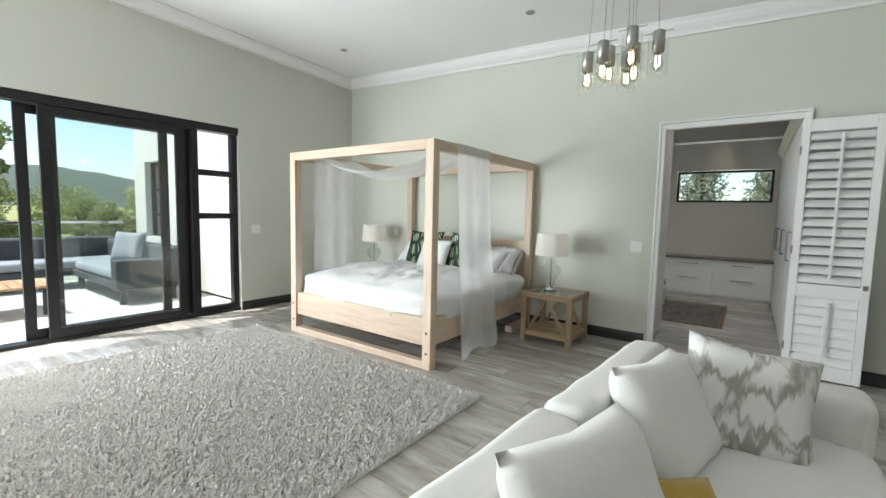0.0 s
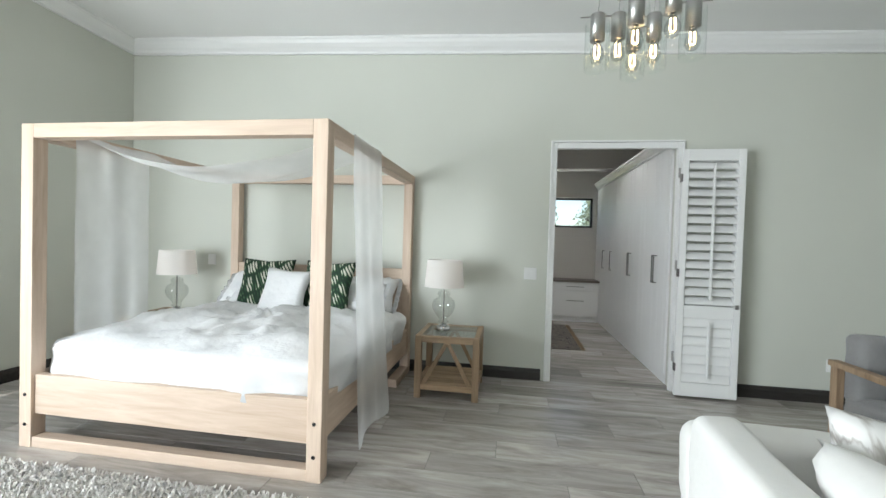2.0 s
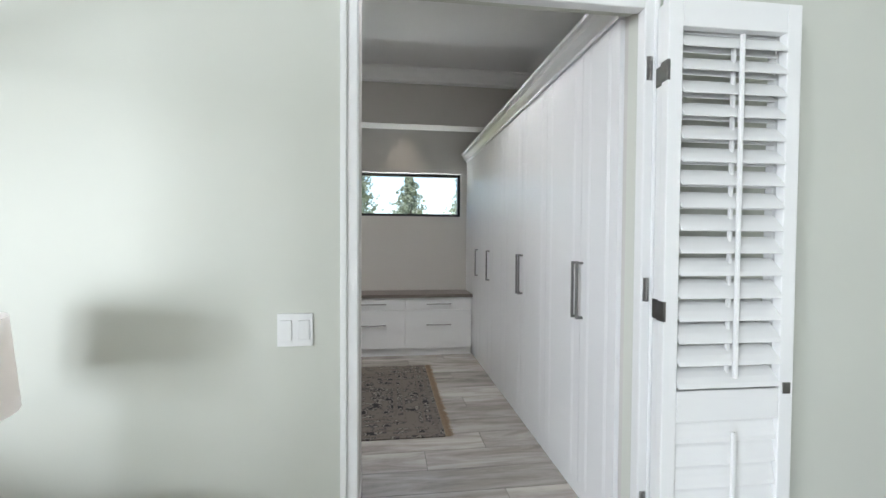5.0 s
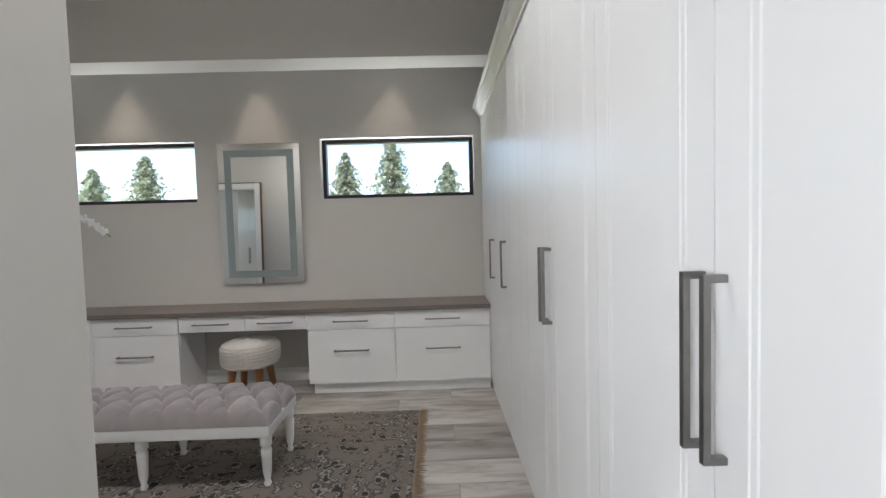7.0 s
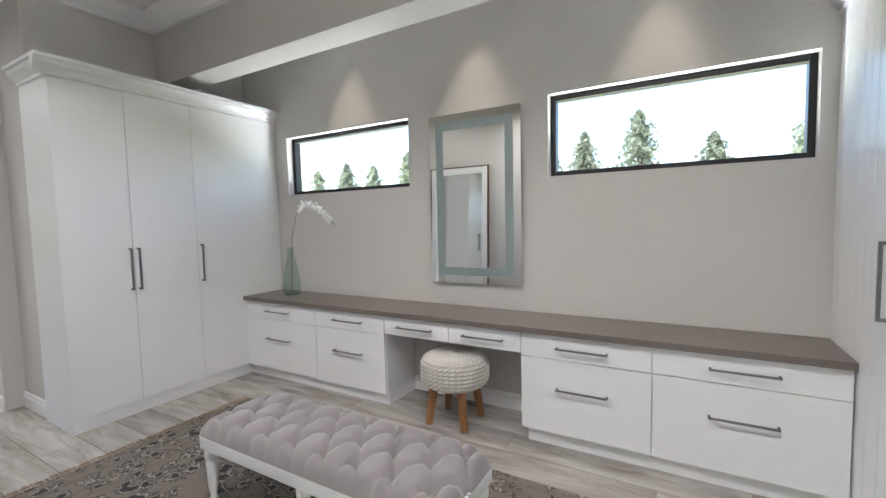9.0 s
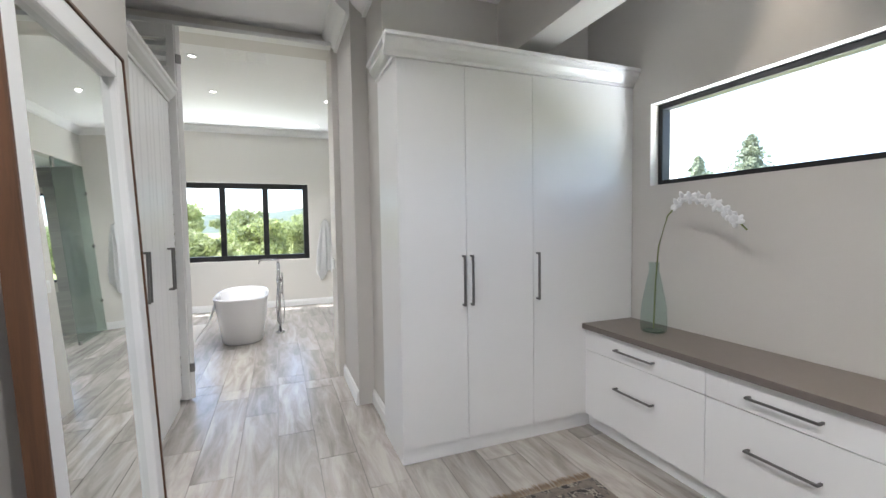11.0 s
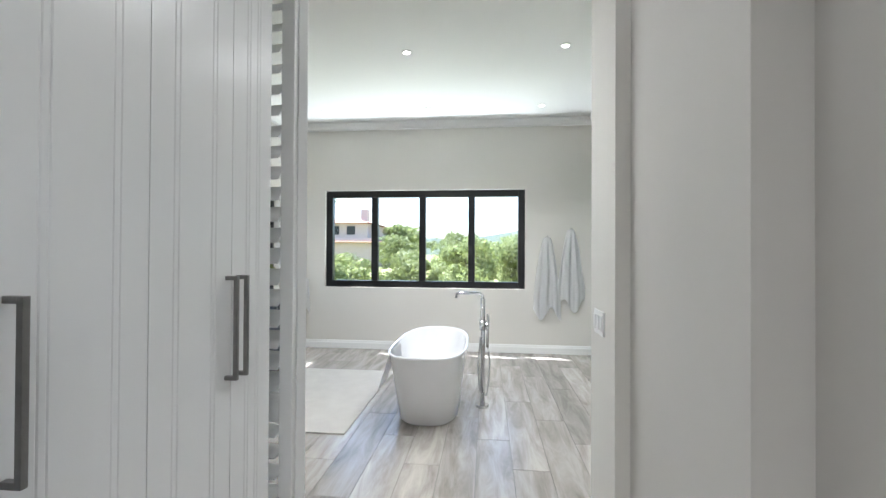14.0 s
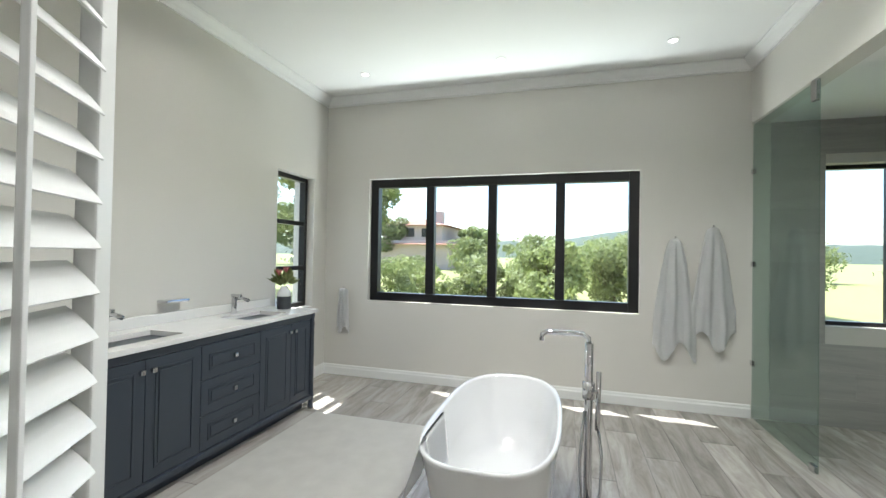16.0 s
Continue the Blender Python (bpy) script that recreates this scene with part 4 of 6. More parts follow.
def ikat(name):
    """Rings of taupe blots with feathered upright streaks, on off-white cotton."""
    m, n, l, p = nodes_of(name)
    co = n.new("ShaderNodeTexCoord")
    mp = n.new("ShaderNodeMapping")
    mp.inputs["Scale"].default_value = (46, 10, 7)
    mp.inputs["Rotation"].default_value = (0, 0.25, 0)
    l.new(co.outputs["Object"], mp.inputs[0])
    st = n.new("ShaderNodeTexNoise")
    st.inputs["Scale"].default_value = 1.0
    st.inputs["Detail"].default_value = 3
    l.new(mp.outputs[0], st.inputs["Vector"])
    sub = n.new("ShaderNodeVectorMath")
    sub.operation = "MULTIPLY_ADD"
    sub.inputs[1].default_value = (0.02, 0.0, 0.16)
    l.new(st.outputs[1], sub.inputs[0])
    l.new(co.outputs["Object"], sub.inputs[2])
    v = n.new("ShaderNodeTexVoronoi")
    v.feature = "DISTANCE_TO_EDGE"
    v.inputs["Scale"].default_value = 6.5
    l.new(sub.outputs[0], v.inputs["Vector"])
    blot = n.new("ShaderNodeTexNoise")
    blot.inputs["Scale"].default_value = 9.0
    l.new(sub.outputs[0], blot.inputs["Vector"])
    ad = n.new("ShaderNodeMath")
    ad.operation = "MULTIPLY_ADD"
    ad.inputs[1].default_value = 0.55
    l.new(blot.outputs[0], ad.inputs[0])
    l.new(v.outputs["Distance"], ad.inputs[2])
    r = n.new("ShaderNodeValToRGB")
    e = r.color_ramp.elements
    e[0].position, e[0].color = 0.27, (0.36, 0.33, 0.30, 1)
    e[1].position, e[1].color = 0.40, (0.74, 0.73, 0.71, 1)
    l.new(ad.outputs[0], r.inputs[0])
    l.new(r.outputs[0], p.inputs["Base Color"])
    p.inputs["Roughness"].default_value = 0.9
    return m


M["ikat"] = ikat("grey_ikat_cotton")
M["mustard"] = surface("mustard_wool", (0.50, 0.33, 0.06), (0.40, 0.26, 0.05), 0.95, 20, 0.3, 150, sheen=0.3)


def sofa():
    t = thing("sofa", "white loose-cover sofa with feather back cushions", "sofa", (0, 0, 0))
    y0 = -4.50
    part("base", block(0.36, y0, 0.06, 1.26, -2.28, 0.34, 0.04, 1), M["sofa"], t, smooth=True)
    for k, (a, b) in enumerate(((y0, -3.51), (-3.50, -2.45))):
        part("back", block(0.33, a, 0.30, 0.50, b, 0.71, 0.045, 2 + k, 0.008), M["sofa"], t, smooth=True)
    part("arm", block(0.33, -2.52, 0.30, 1.27, -2.29, 0.645, 0.07, 3, 0.008), M["sofa"], t, smooth=True)
    part("arm", block(0.33, y0 - 0.02, 0.30, 1.27, y0 + 0.2, 0.645, 0.07, 4, 0.008), M["sofa"], t, smooth=True)
    for k, y in enumerate((-4.30, -3.41)):
        part("seat_cushion", block(0.49, y, 0.32, 1.28, y + 0.88, 0.47, 0.06, 5 + k, 0.010), M["sofa"], t, smooth=True)
    for k, (y, rz) in enumerate(((-3.08, 84), (-3.80, 82))):
        part("back_cushion", cushion(0.58, 0.44, 0.20, pose(0.645, y, 0.61, -28, 5, rz), 11 + k, 0.5), M["sofa"], t, smooth=True)
    for x in (0.42, 1.18):
        for y in (y0 + 0.06, -2.4):
            part("foot", box(x, y, 0, x + 0.06, y + 0.06, 0.07, 0.004), M["oak"], t)
    t.matrix_world = pose(0.33, -2.55, 0, 0, 0, -4.4) @ Matrix.Translation((-0.33, 2.55, 0))
    return t


sofa()
pillow("scatter_cushion", "large square cushion with a faded grey ikat pattern", 0.47, 0.47, 0.16, pose(0.84, -2.80, 0.62, -30, 8, 8), M["ikat"], 21)
mc = pillow("scatter_cushion", "mustard wool cushion with a tasselled edge", 0.30, 0.30, 0.11, pose(0.71, -3.60, 0.50, -42, 10, 45), M["mustard"], 22)
M["pale_kilim"] = carpet("pale_faded_kilim", ((0.46, 0.42, 0.40), (0.24, 0.17, 0.16), (0.50, 0.46, 0.43), (0.34, 0.24, 0.23), (0.52, 0.48, 0.45)))
tagged(link("area_rug", box(1.42, -3.9, 0.001, 3.6, -1.75, 0.010, 0.003), M["pale_kilim"]), "pale faded patterned rug beside the sofa", "rug")


def armchair():
    t = thing("armchair", "grey upholstered armchair with an open timber frame", "armchair", (1.76, -1.02, 0), 0)
    w, d = 0.72, 0.78
    for x in (0.0, w - 0.05):
        part("front_leg", box(x, -d, 0, x + 0.05, -d + 0.055, 0.58, 0.006), M["oak"], t)
        part("back_leg", box(x, -0.055, 0, x + 0.05, 0.0, 0.58, 0.006), M["oak"], t)
        part("arm_rest", box(x - 0.008, -d - 0.02, 0.575, x + 0.058, 0.02, 0.615, 0.01), M["oak"], t)
        part("side_rail", box(x + 0.008, -d + 0.05, 0.16, x + 0.042, -0.05, 0.21, 0.004), M["oak"], t)
    part("seat", block(0.055, -d + 0.02, 0.20, w - 0.055, -0.02, 0.42, 0.05, 31), M["grey_felt"], t, smooth=True)
    b = block(0.055, -0.16, 0.36, w - 0.055, 0.0, 0.80, 0.05, 32)
    part("backrest", b, M["grey_felt"], t, smooth=True)
    return t


ac = armchair()
pillow("scatter_cushion", "white cotton cushion on the grey armchair", 0.46, 0.44, 0.14, pose(2.14, -1.27, 0.62, -16, 0, 4), M["linen"], 33)


def pendant():
    t = thing("pendant_light", "cluster of clear glass jar pendants with chrome caps and warm bulbs", "pendant light", (0.16, -2.33, bed_ceiling(0.16, -2.33)))
    part("ceiling_plate", lathe([(0.14, -0.001), (0.14, -0.025), (0.12, -0.03)], 30), M["chrome"], t)
    spots = [(-0.18, 0.02, 1.075), (-0.08, 0.10, 1.035), (-0.06, -0.10, 1.075), (0.06, 0.08, 1.055), (0.08, -0.08, 1.025), (0.19, 0.02, 1.035), (0.0, 0.17, 1.055)]
    for x, y, dz in spots:
        o = Matrix.Translation((x, y, -dz))
        jar = part("glass_jar", lathe([(0.048, -0.20), (0.050, -0.19), (0.050, -0.01), (0.047, 0.0)], 24, None, o, cap=False), M["clear"], t, "clear glass jar", True)
        part("cap", lathe([(0.030, -0.075), (0.030, 0.03), (0.026, 0.034)], 20, None, o), M["steel"], jar, "polished metal cap", True)
        part("cross_pin", tube([(x - 0.07, y, -dz + 0.025), (x + 0.07, y, -dz + 0.028)], 0.0025, 6), M["steel"], jar)
        part("bulb", lathe([(0.011, -0.075), (0.013, -0.09), (0.028, -0.12), (0.030, -0.14), (0.02, -0.163), (0.004, -0.172)], 16, None, o), M["lamp_glass"], jar, "clear glass bulb", True)
        part("filament", tube([(x - 0.008, y, -dz - 0.095), (x - 0.010, y, -dz - 0.14), (x, y, -dz - 0.148), (x + 0.010, y, -dz - 0.14), (x + 0.008, y, -dz - 0.095)], 0.0025, 6), M["bulb"], jar, "glowing filament")
        part("cord", tube([(x * 0.5, y * 0.5, -0.02), (x * 0.8, y * 0.8, -0.4), (x, y, -dz + 0.03)], 0.002, 6), M["steel"], t)
    return t


pendant()


def plate(at, rz, w, h, label, cat, buttons=2):
    t = thing(cat.replace(" ", "_"), label, cat, at, rz)
    part("plate", box(-w / 2, -0.010, -h / 2, w / 2, -0.001, h / 2, 0.003), M["white"], t)
    for k in range(buttons):
        x = -w / 2 + (k + 0.5) * w / buttons
        part("rocker", box(x - w / buttons * 0.32, -0.015, -h * 0.3, x + w / buttons * 0.32, -0.0101, h * 0.3, 0.002), M["white"], t)
    return t


plate((-0.155, 0, 1.03), 0, 0.12, 0.115, "white two-gang light switch on the wall", "light switch")
plate((X_W, -1.69, 1.07), 90, 0.12, 0.115, "white light switch on the wall", "light switch", 1)
plate((-3.56, 0, 1.045), 0, 0.09, 0.115, "white light switch above the nightstand", "light switch", 1)
plate((2.46, 0, 0.33), 0, 0.11, 0.11, "white wall socket above the skirting", "wall socket", 1)
th = plate((3.19, 0, 1.01), 0, 0.12, 0.085, "white thermostat with a dark display", "thermostat", 0)
part("display", box(-0.01, -0.0125, -0.025, 0.045, -0.0101, 0.025, 0.001), M["alu"], th)

# ---- dressing room ----


def bar_handle(parent, p, length, vertical=True, out=(0, -1, 0), r=0.006):
    """A square D handle, its middle at p, standing off along out."""
    o = Vector(out)
    a = Vector((0, 0, 1)) if vertical else Vector((0, 0, 1)).cross(o)
    c = Vector(p)
    half = length / 2
    m = Matrix((( *a, ), ( *o, ), ( *a.cross(o), ))).transposed().to_4x4()
    m.translation = c
    b = box(-half, 0.026, -r, half, 0.026 + 2 * r, r, 0.0015, None, m)
    for s in (-1, 1):
        b = box(s * half - (0 if s > 0 else 0) - r * (1 if s > 0 else -1) - r, 0.0005, -r, s * half - r * (1 if s > 0 else -1) + r, 0.027, r, 0.001, b, m)
    return part("handle", b, M["nickel"], parent, "brushed nickel bar handle")


def grooved_door(parent, w, h, m, grooves=True):
    """A flat wardrobe door in x, z with fine upright routed lines near its edges."""
    b = bmesh.new()
    d, g = 0.018, 0.002
    xs = [0.0015]
    if grooves:
        for c in (0.075, 0.092, w - 0.092, w - 0.075):
            xs += [c - 0.003, c, c + 0.003]
    xs.append(w - 0.0015)
    ys = [0.0]
    if grooves:
        for _ in range(4):
            ys += [0.0, g, 0.0]
    ys.append(0.0)
    front = [(b.verts.new((x, -d + y, 0.0015)), b.verts.new((x, -d + y, h - 0.0015))) for x, y in zip(xs, ys)]
    for (p, q), (r, s) in zip(front, front[1:]):
        b.faces.new((p, r, s, q))
    bk = [b.verts.new(c) for c in ((xs[0], 0, 0.0015), (xs[-1], 0, 0.0015), (xs[-1], 0, h - 0.0015), (xs[0], 0, h - 0.0015))]
    b.faces.new((front[0][0], front[0][1], bk[3], bk[0]))
    b.faces.new((front[-1][1], front[-1][0], bk[1], bk[2]))
    b.faces.new([f[0] for f in reversed(front)] + [bk[0], bk[1]])
    b.faces.new([f[1] for f in front] + [bk[2], bk[3]])
    b.faces.new((bk[0], bk[3], bk[2], bk[1]))
    bmesh.ops.recalc_face_normals(b, faces=b.faces)
    o = part("door", b, M["robe"], parent)
    o.matrix_local = m
    return o


ROBE_CORN = [(0.0, 0.0), (0.012, 0.0), (0.012, 0.02), (0.03, 0.035), (0.05, 0.06), (0.055, 0.085), (0.07, 0.09), (0.07, 0.11), (0.0, 0.11)]


def wardrobe(name, label, m, doors, depth, h, pairs, end=(), base=0.09, handle_z=1.10, handle_len=0.30, grooves=True):
    """A run of doors along x from 0, front at y=0 looking to -y. pairs: for each door, the side its handle is on (-1, 1 or 0)."""
    t = thing(name, label, "wardrobe")
    t.matrix_world = m
    w = sum(doors)
    part("carcass", box(0.0, 0.0, base, w, depth, h, 0.002), M["robe"], t)
    part("plinth", box(0.0, -0.004, 0.0, w, depth, base, 0.002), M["robe"], t)
    x = 0.0
    for dw, side in zip(doors, pairs):
        o = grooved_door(t, dw, h - base - 0.004, Matrix.Translation((x, -0.001, base + 0.002)), grooves)
        if side:
            hx = dw - 0.026 if side > 0 else 0.026
            bar_handle(o, (hx, -0.018, handle_z - base), handle_len)
        x += dw
    b = mould([(-y, z) for y, z in ROBE_CORN], w + (0.07 if "r" in end else 0) + (0.07 if "l" in end else 0), None, Matrix.Translation((-0.07 if "l" in end else 0, -0.018, h)))
    part("cornice", b, M["robe"], t)
    if "l" in end:
        b = mould([(-y, z) for y, z in ROBE_CORN], depth + 0.018, None, Matrix.Translation((0.0, depth, h)) @ Matrix.Rotation(radians(-90), 4, "Z"))
        part("cornice", b, M["robe"], t)
    part("top_board", box(0, -0.016, h, w, depth, h + 0.02), M["robe"], t)
    return t


# row on the east side: seven doors, looking to -x
wardrobe("wardrobe", "long white fitted wardrobe with grooved doors and tall handles", pose(1.163, 3.698, 0, 0, 0, -90),
         [0.428, 0.30, 0.52, 0.48, 0.48, 0.48, 0.48, 0.345], 0.58, 2.29, [0, 1, 1, 0, 1, -1, 1, -1], handle_z=1.09, handle_len=0.29)
# west robe, looking to +x
wardrobe("wardrobe", "white fitted wardrobe with three plain doors and a moulded top", pose(-2.94, 2.02, 0, 0, 0, 90),
         [0.41, 0.46, 0.808], 0.435, 2.30, [1, -1, -1], end="l", handle_z=1.05, grooves=False)
# south-west robe, looking to +y
wardrobe("wardrobe", "white fitted wardrobe beside the bathroom doorway", pose(-3.262, 0.64, 0, 0, 0, 180),
         [0.268, 0.31, 0.31, 0.225], 0.48, 2.33, [1, -1, 1, -1], end="", handle_z=1.10)


def drawer_unit(name, label, x0, x1, cols, y=3.30, top=0.675, knee=False):
    t = thing(name, label, "drawer unit")
    if knee:
        part("carcass", box(x0, y + 0.02, 0.55, x1, 3.69, top, 0.002), M["drawer"], t)
    else:
        part("carcass", box(x0, y + 0.02, 0.09, x1, 3.69, top, 0.002), M["drawer"], t)
        part("plinth", box(x0 + (0.03 if x0 > -1 else 0), y + 0.04, 0, x1, 3.69, 0.09, 0.002), M["drawer"], t)
    for a, b in zip(cols, cols[1:]):
        rows = [(0.545, top - 0.004)] if knee else [(0.092, 0.530), (0.534, top - 0.004)]
        for lo, hi in rows:
            f = part("drawer_front", box(a + 0.002, y, lo, b - 0.002, y + 0.019, hi, 0.002), M["drawer"], t)
            bar_handle(f, ((a + b) / 2, y, lo + (hi - lo) * (0.5 if hi - lo < 0.2 else 0.62)), 0.28, False, r=0.005)
    return t


drawer_unit("drawer_unit", "white two-by-two drawer unit under the counter", -2.935, -1.372, [-2.935, -2.06, -1.372])
drawer_unit("drawer_unit", "white pair of shallow drawers over the knee space", -1.37, -0.345, [-1.37, -0.84, -0.345], knee=True)
drawer_unit("drawer_unit", "white two-by-two drawer unit beside the wardrobe", -0.343, 1.14, [-0.343, 0.365, 1.14])
tagged(link("counter_top", box(-2.935, 3.27, 0.677, 1.143, 3.698, 0.712, 0.003), M["counter"]), "long taupe counter top over the drawers", "counter top")


def wall_mirror():
    t = thing("wall_mirror", "tall backlit wall mirror with a frosted border", "mirror", (-1.175, 3.698, 0.885))
    w, h = 0.715, 1.23
    part("backing", box(0.02, -0.025, 0.02, w - 0.02, -0.001, h - 0.02), M["steel"], t)
    part("glass", box(0, -0.031, 0, w, -0.0255, h, 0.001), M["mirror"], t)
    a, b = 0.055, 0.115
    for q in (box(a, -0.0325, a, b, -0.0312, h - a), box(w - b, -0.0325, a, w - a, -0.0312, h - a), box(b, -0.0325, a, w - b, -0.0312, b), box(b, -0.0325, h - b, w - b, -0.0312, h - a)):
        part("frosted_band", q, M["frost"], t, "frosted light band")
    return t


wall_mirror()


def floor_mirror():
    t = thing("floor_mirror", "tall leaning mirror with a white moulded frame and brown edge", "mirror")
    t.matrix_world = pose(-1.97, 0.815, 0.0, -2.2, 0, 180)
    w, h, f = 0.96, 2.12, 0.10
    prof = [(0, 0), (0, 0.03), (0.02, 0.042), (0.05, 0.03), (0.07, 0.038), (0.1, 0.012), (0.1, 0)]
    for nm, q in (("frame", box(0.012, -0.045, 0, f, 0.0, h, 0.012)), ("frame", box(w - f, -0.045, 0, w - 0.012, 0.0, h, 0.012)), ("frame", box(f, -0.045, 0, w - f, 0.0, f, 0.012)), ("frame", box(f, -0.045, h - f, w - f, 0.0, h, 0.012))):
        part(nm, q, M["white"], t)
    for q in (box(0, -0.05, 0, 0.012, 0.004, h + 0.012, 0.002), box(w - 0.012, -0.05, 0, w, 0.004, h + 0.012, 0.002), box(0.012, -0.05, h, w - 0.012, 0.004, h + 0.012, 0.002)):
        part("edge", q, M["dark_edge"], t, "dark brown timber edge strip")
    part("glass", box(f - 0.005, -0.012, f - 0.005, w - f + 0.005, -0.006, h - f + 0.005), M["mirror"], t)
    return t


floor_mirror()


def tufted_bench():
    t = thing("bench", "tufted mauve velvet bench on white turned legs", "bench", (-1.515, 2.03, 0))
    w, d, h = 1.35, 0.42, 0.335
    part("apron", box(0, 0, h - 0.06, w, d, h, 0.006), M["white"], t)
    leg = [(0.012, 0), (0.02, 0.02), (0.013, 0.035), (0.022, 0.08), (0.026, 0.17), (0.028, 0.2), (0.02, 0.215), (0.03, 0.225), (0.03, h - 0.06)]
    for x in (0.035, w / 2, w - 0.035):
        for y in (0.035, d - 0.035):
            part("leg", lathe(leg, 14, None, Matrix.Translation((x, y, 0))), M["white"], t, smooth=True)
    nx, ny = 110, 36
    sx = w / 8

    def top(u, v):
        x, y = u * w, v * d
        hgt = 0.105 * max(0.0, (1 - (2 * u - 1) ** 16) * (1 - (2 * v - 1) ** 10)) ** 0.45
        best = 9.0
        for r in range(3):
            yy = d * (0.2 + 0.3 * r)
            o = 0.5 if r % 2 else 0.0
            k = round(x / sx - o - 0.5)
            for kk in (k - 1, k, k + 1):
                best = min(best, math.hypot(x - (kk + o + 0.5) * sx, y - yy))
        a = abs(((x / sx - 0.5 + (y - 0.2 * d) / (0.6 * d)) + 0.5) % 1 - 0.5)
        c = abs(((x / sx - 0.5 - (y - 0.2 * d) / (0.6 * d)) + 0.5) % 1 - 0.5)
        crease = 0.034 * math.exp(-(min(a, c) / 0.07) ** 2)
        return (x, y, h + 0.002 + hgt - (0.058 * math.exp(-(best / 0.03) ** 2) + crease) * min(1, hgt / 0.06))
    part("cushion", sheet(top, nx, ny), M["mauve"], t, "buttoned mauve velvet cushion", True)
    b = None
    for r in range(3):
        yy = d * (0.2 + 0.3 * r)
        o = 0.5 if r % 2 else 0.0
        for k in range(8 - (r % 2)):
            part("button", lathe([(0.010, -0.004), (0.008, 0.003), (0.003, 0.005)], 8, None, Matrix.Translation(((k + o + 0.5) * sx, yy, h + 0.046))), M["mauve"], t, smooth=True)
    return t


tufted_bench()


def stool():
    t = thing("stool", "round cream knitted stool on splayed timber legs", "stool", (-0.83, 3.36, 0))
    for a in (45, 135, 225, 315):
        c, s = math.cos(radians(a)), math.sin(radians(a))
        part("leg", tube([(c * 0.185, s * 0.185, 0.0), (c * 0.14, s * 0.14, 0.28)], 0.03, 12, None, [0.024, 0.032]), M["teak"], t, "honey-brown timber leg")
    b = bmesh.new()
    n, k = 72, 15
    rings = []
    for j in range(k + 1):
        v = j / k
        r = 0.225 * (1 - abs(2 * v - 1) ** 5 * 0.16) + 0.003 * math.cos(j * math.pi)
        rings.append([b.verts.new(((r + 0.005 * ((i + j) % 2)) * math.cos(2 * math.pi * i / n), (r + 0.005 * ((i + j) % 2)) * math.sin(2 * math.pi * i / n), 0.26 + 0.19 * v)) for i in range(n)])
    for rr in range(1, 9):
        r = 0.19 * (1 - rr / 8.5)
        rings.append([b.verts.new((r * math.cos(2 * math.pi * i / n), r * math.sin(2 * math.pi * i / n), 0.455 + 0.012 * rr / 8 + 0.003 * ((i + rr) % 2))) for i in range(n)])
    for p, q in zip(rings, rings[1:]):
        for i in range(n):
            b.faces.new((p[i], p[(i + 1) % n], q[(i + 1) % n], q[i]))
    b.faces.new(rings[-1])
    b.faces.new(list(reversed(rings[0])))
    part("seat", b, M["knit"], t, "chunky knitted cover")
    return t


M["knit"] = surface("cream_knit", (0.60, 0.57, 0.52), (0.50, 0.47, 0.43), 0.95, 30, 0.4, 120, sheen=0.3)
stool()


M["persian"] = carpet("faded_persian_field")
M["persian_band"] = surface("persian_band", (0.24, 0.20, 0.165), (0.05, 0.044, 0.042), 0.95, 45, 0.2, 200)
M["fringe"] = surface("rug_fringe", (0.32, 0.24, 0.16), (0.22, 0.16, 0.11), 0.95, 30)


def persian_rug():
    t = thing("persian_rug", "faded grey-brown patterned rug with a fringe", "rug", (0, 0, 0.0))
    x0, x1, y0, y1 = -2.42, 0.56, 1.30, 2.93
    part("field", box(x0, y0, 0.001, x1, y1, 0.009, 0.002), M["persian"], t)
    for k, (o, w) in enumerate(((0.03, 0.03), (0.11, 0.02), (0.25, 0.02), (0.31, 0.035))):
        for q in (box(x0 + o, y0 + o, 0.0092, x0 + o + w, y1 - o, 0.0102), box(x1 - o - w, y0 + o, 0.0092, x1 - o, y1 - o, 0.0102), box(x0 + o + w, y0 + o, 0.0092, x1 - o - w, y0 + o + w, 0.0102), box(x0 + o + w, y1 - o - w, 0.0092, x1 - o - w, y1 - o, 0.0102)):
            part("border_band", q, M["persian_band"], t)
    for xe, s in ((x1, 1), (x0, -1)):
        b = None
        vs, fs = [], []
        rng = np.random.default_rng(3)
        for k in range(150):
            y = y0 + (y1 - y0) * (k + 0.5) / 150
            L, j = rng.uniform(0.05, 0.075), rng.uniform(-0.008, 0.008)
            i = len(vs)
            vs += [(xe - 0.003 * s, y - 0.003, 0.003), (xe - 0.003 * s, y + 0.003, 0.003), (xe + L * s, y + j + 0.002, 0.004), (xe + L * s, y + j - 0.002, 0.004), (xe + L * s * 0.5, y + j * 0.5, 0.011)]
            fs += [(i, i + 1, i + 4), (i + 1, i + 2, i + 4), (i + 2, i + 3, i + 4), (i + 3, i, i + 4)]
        me = bpy.data.meshes.new("fringe")
        me.from_pydata(vs, [], fs)
        me.materials.append(M["fringe"])
        o = new("fringe", me)
        o.parent = t
        o["kind"] = "stuff"
    return t


persian_rug()


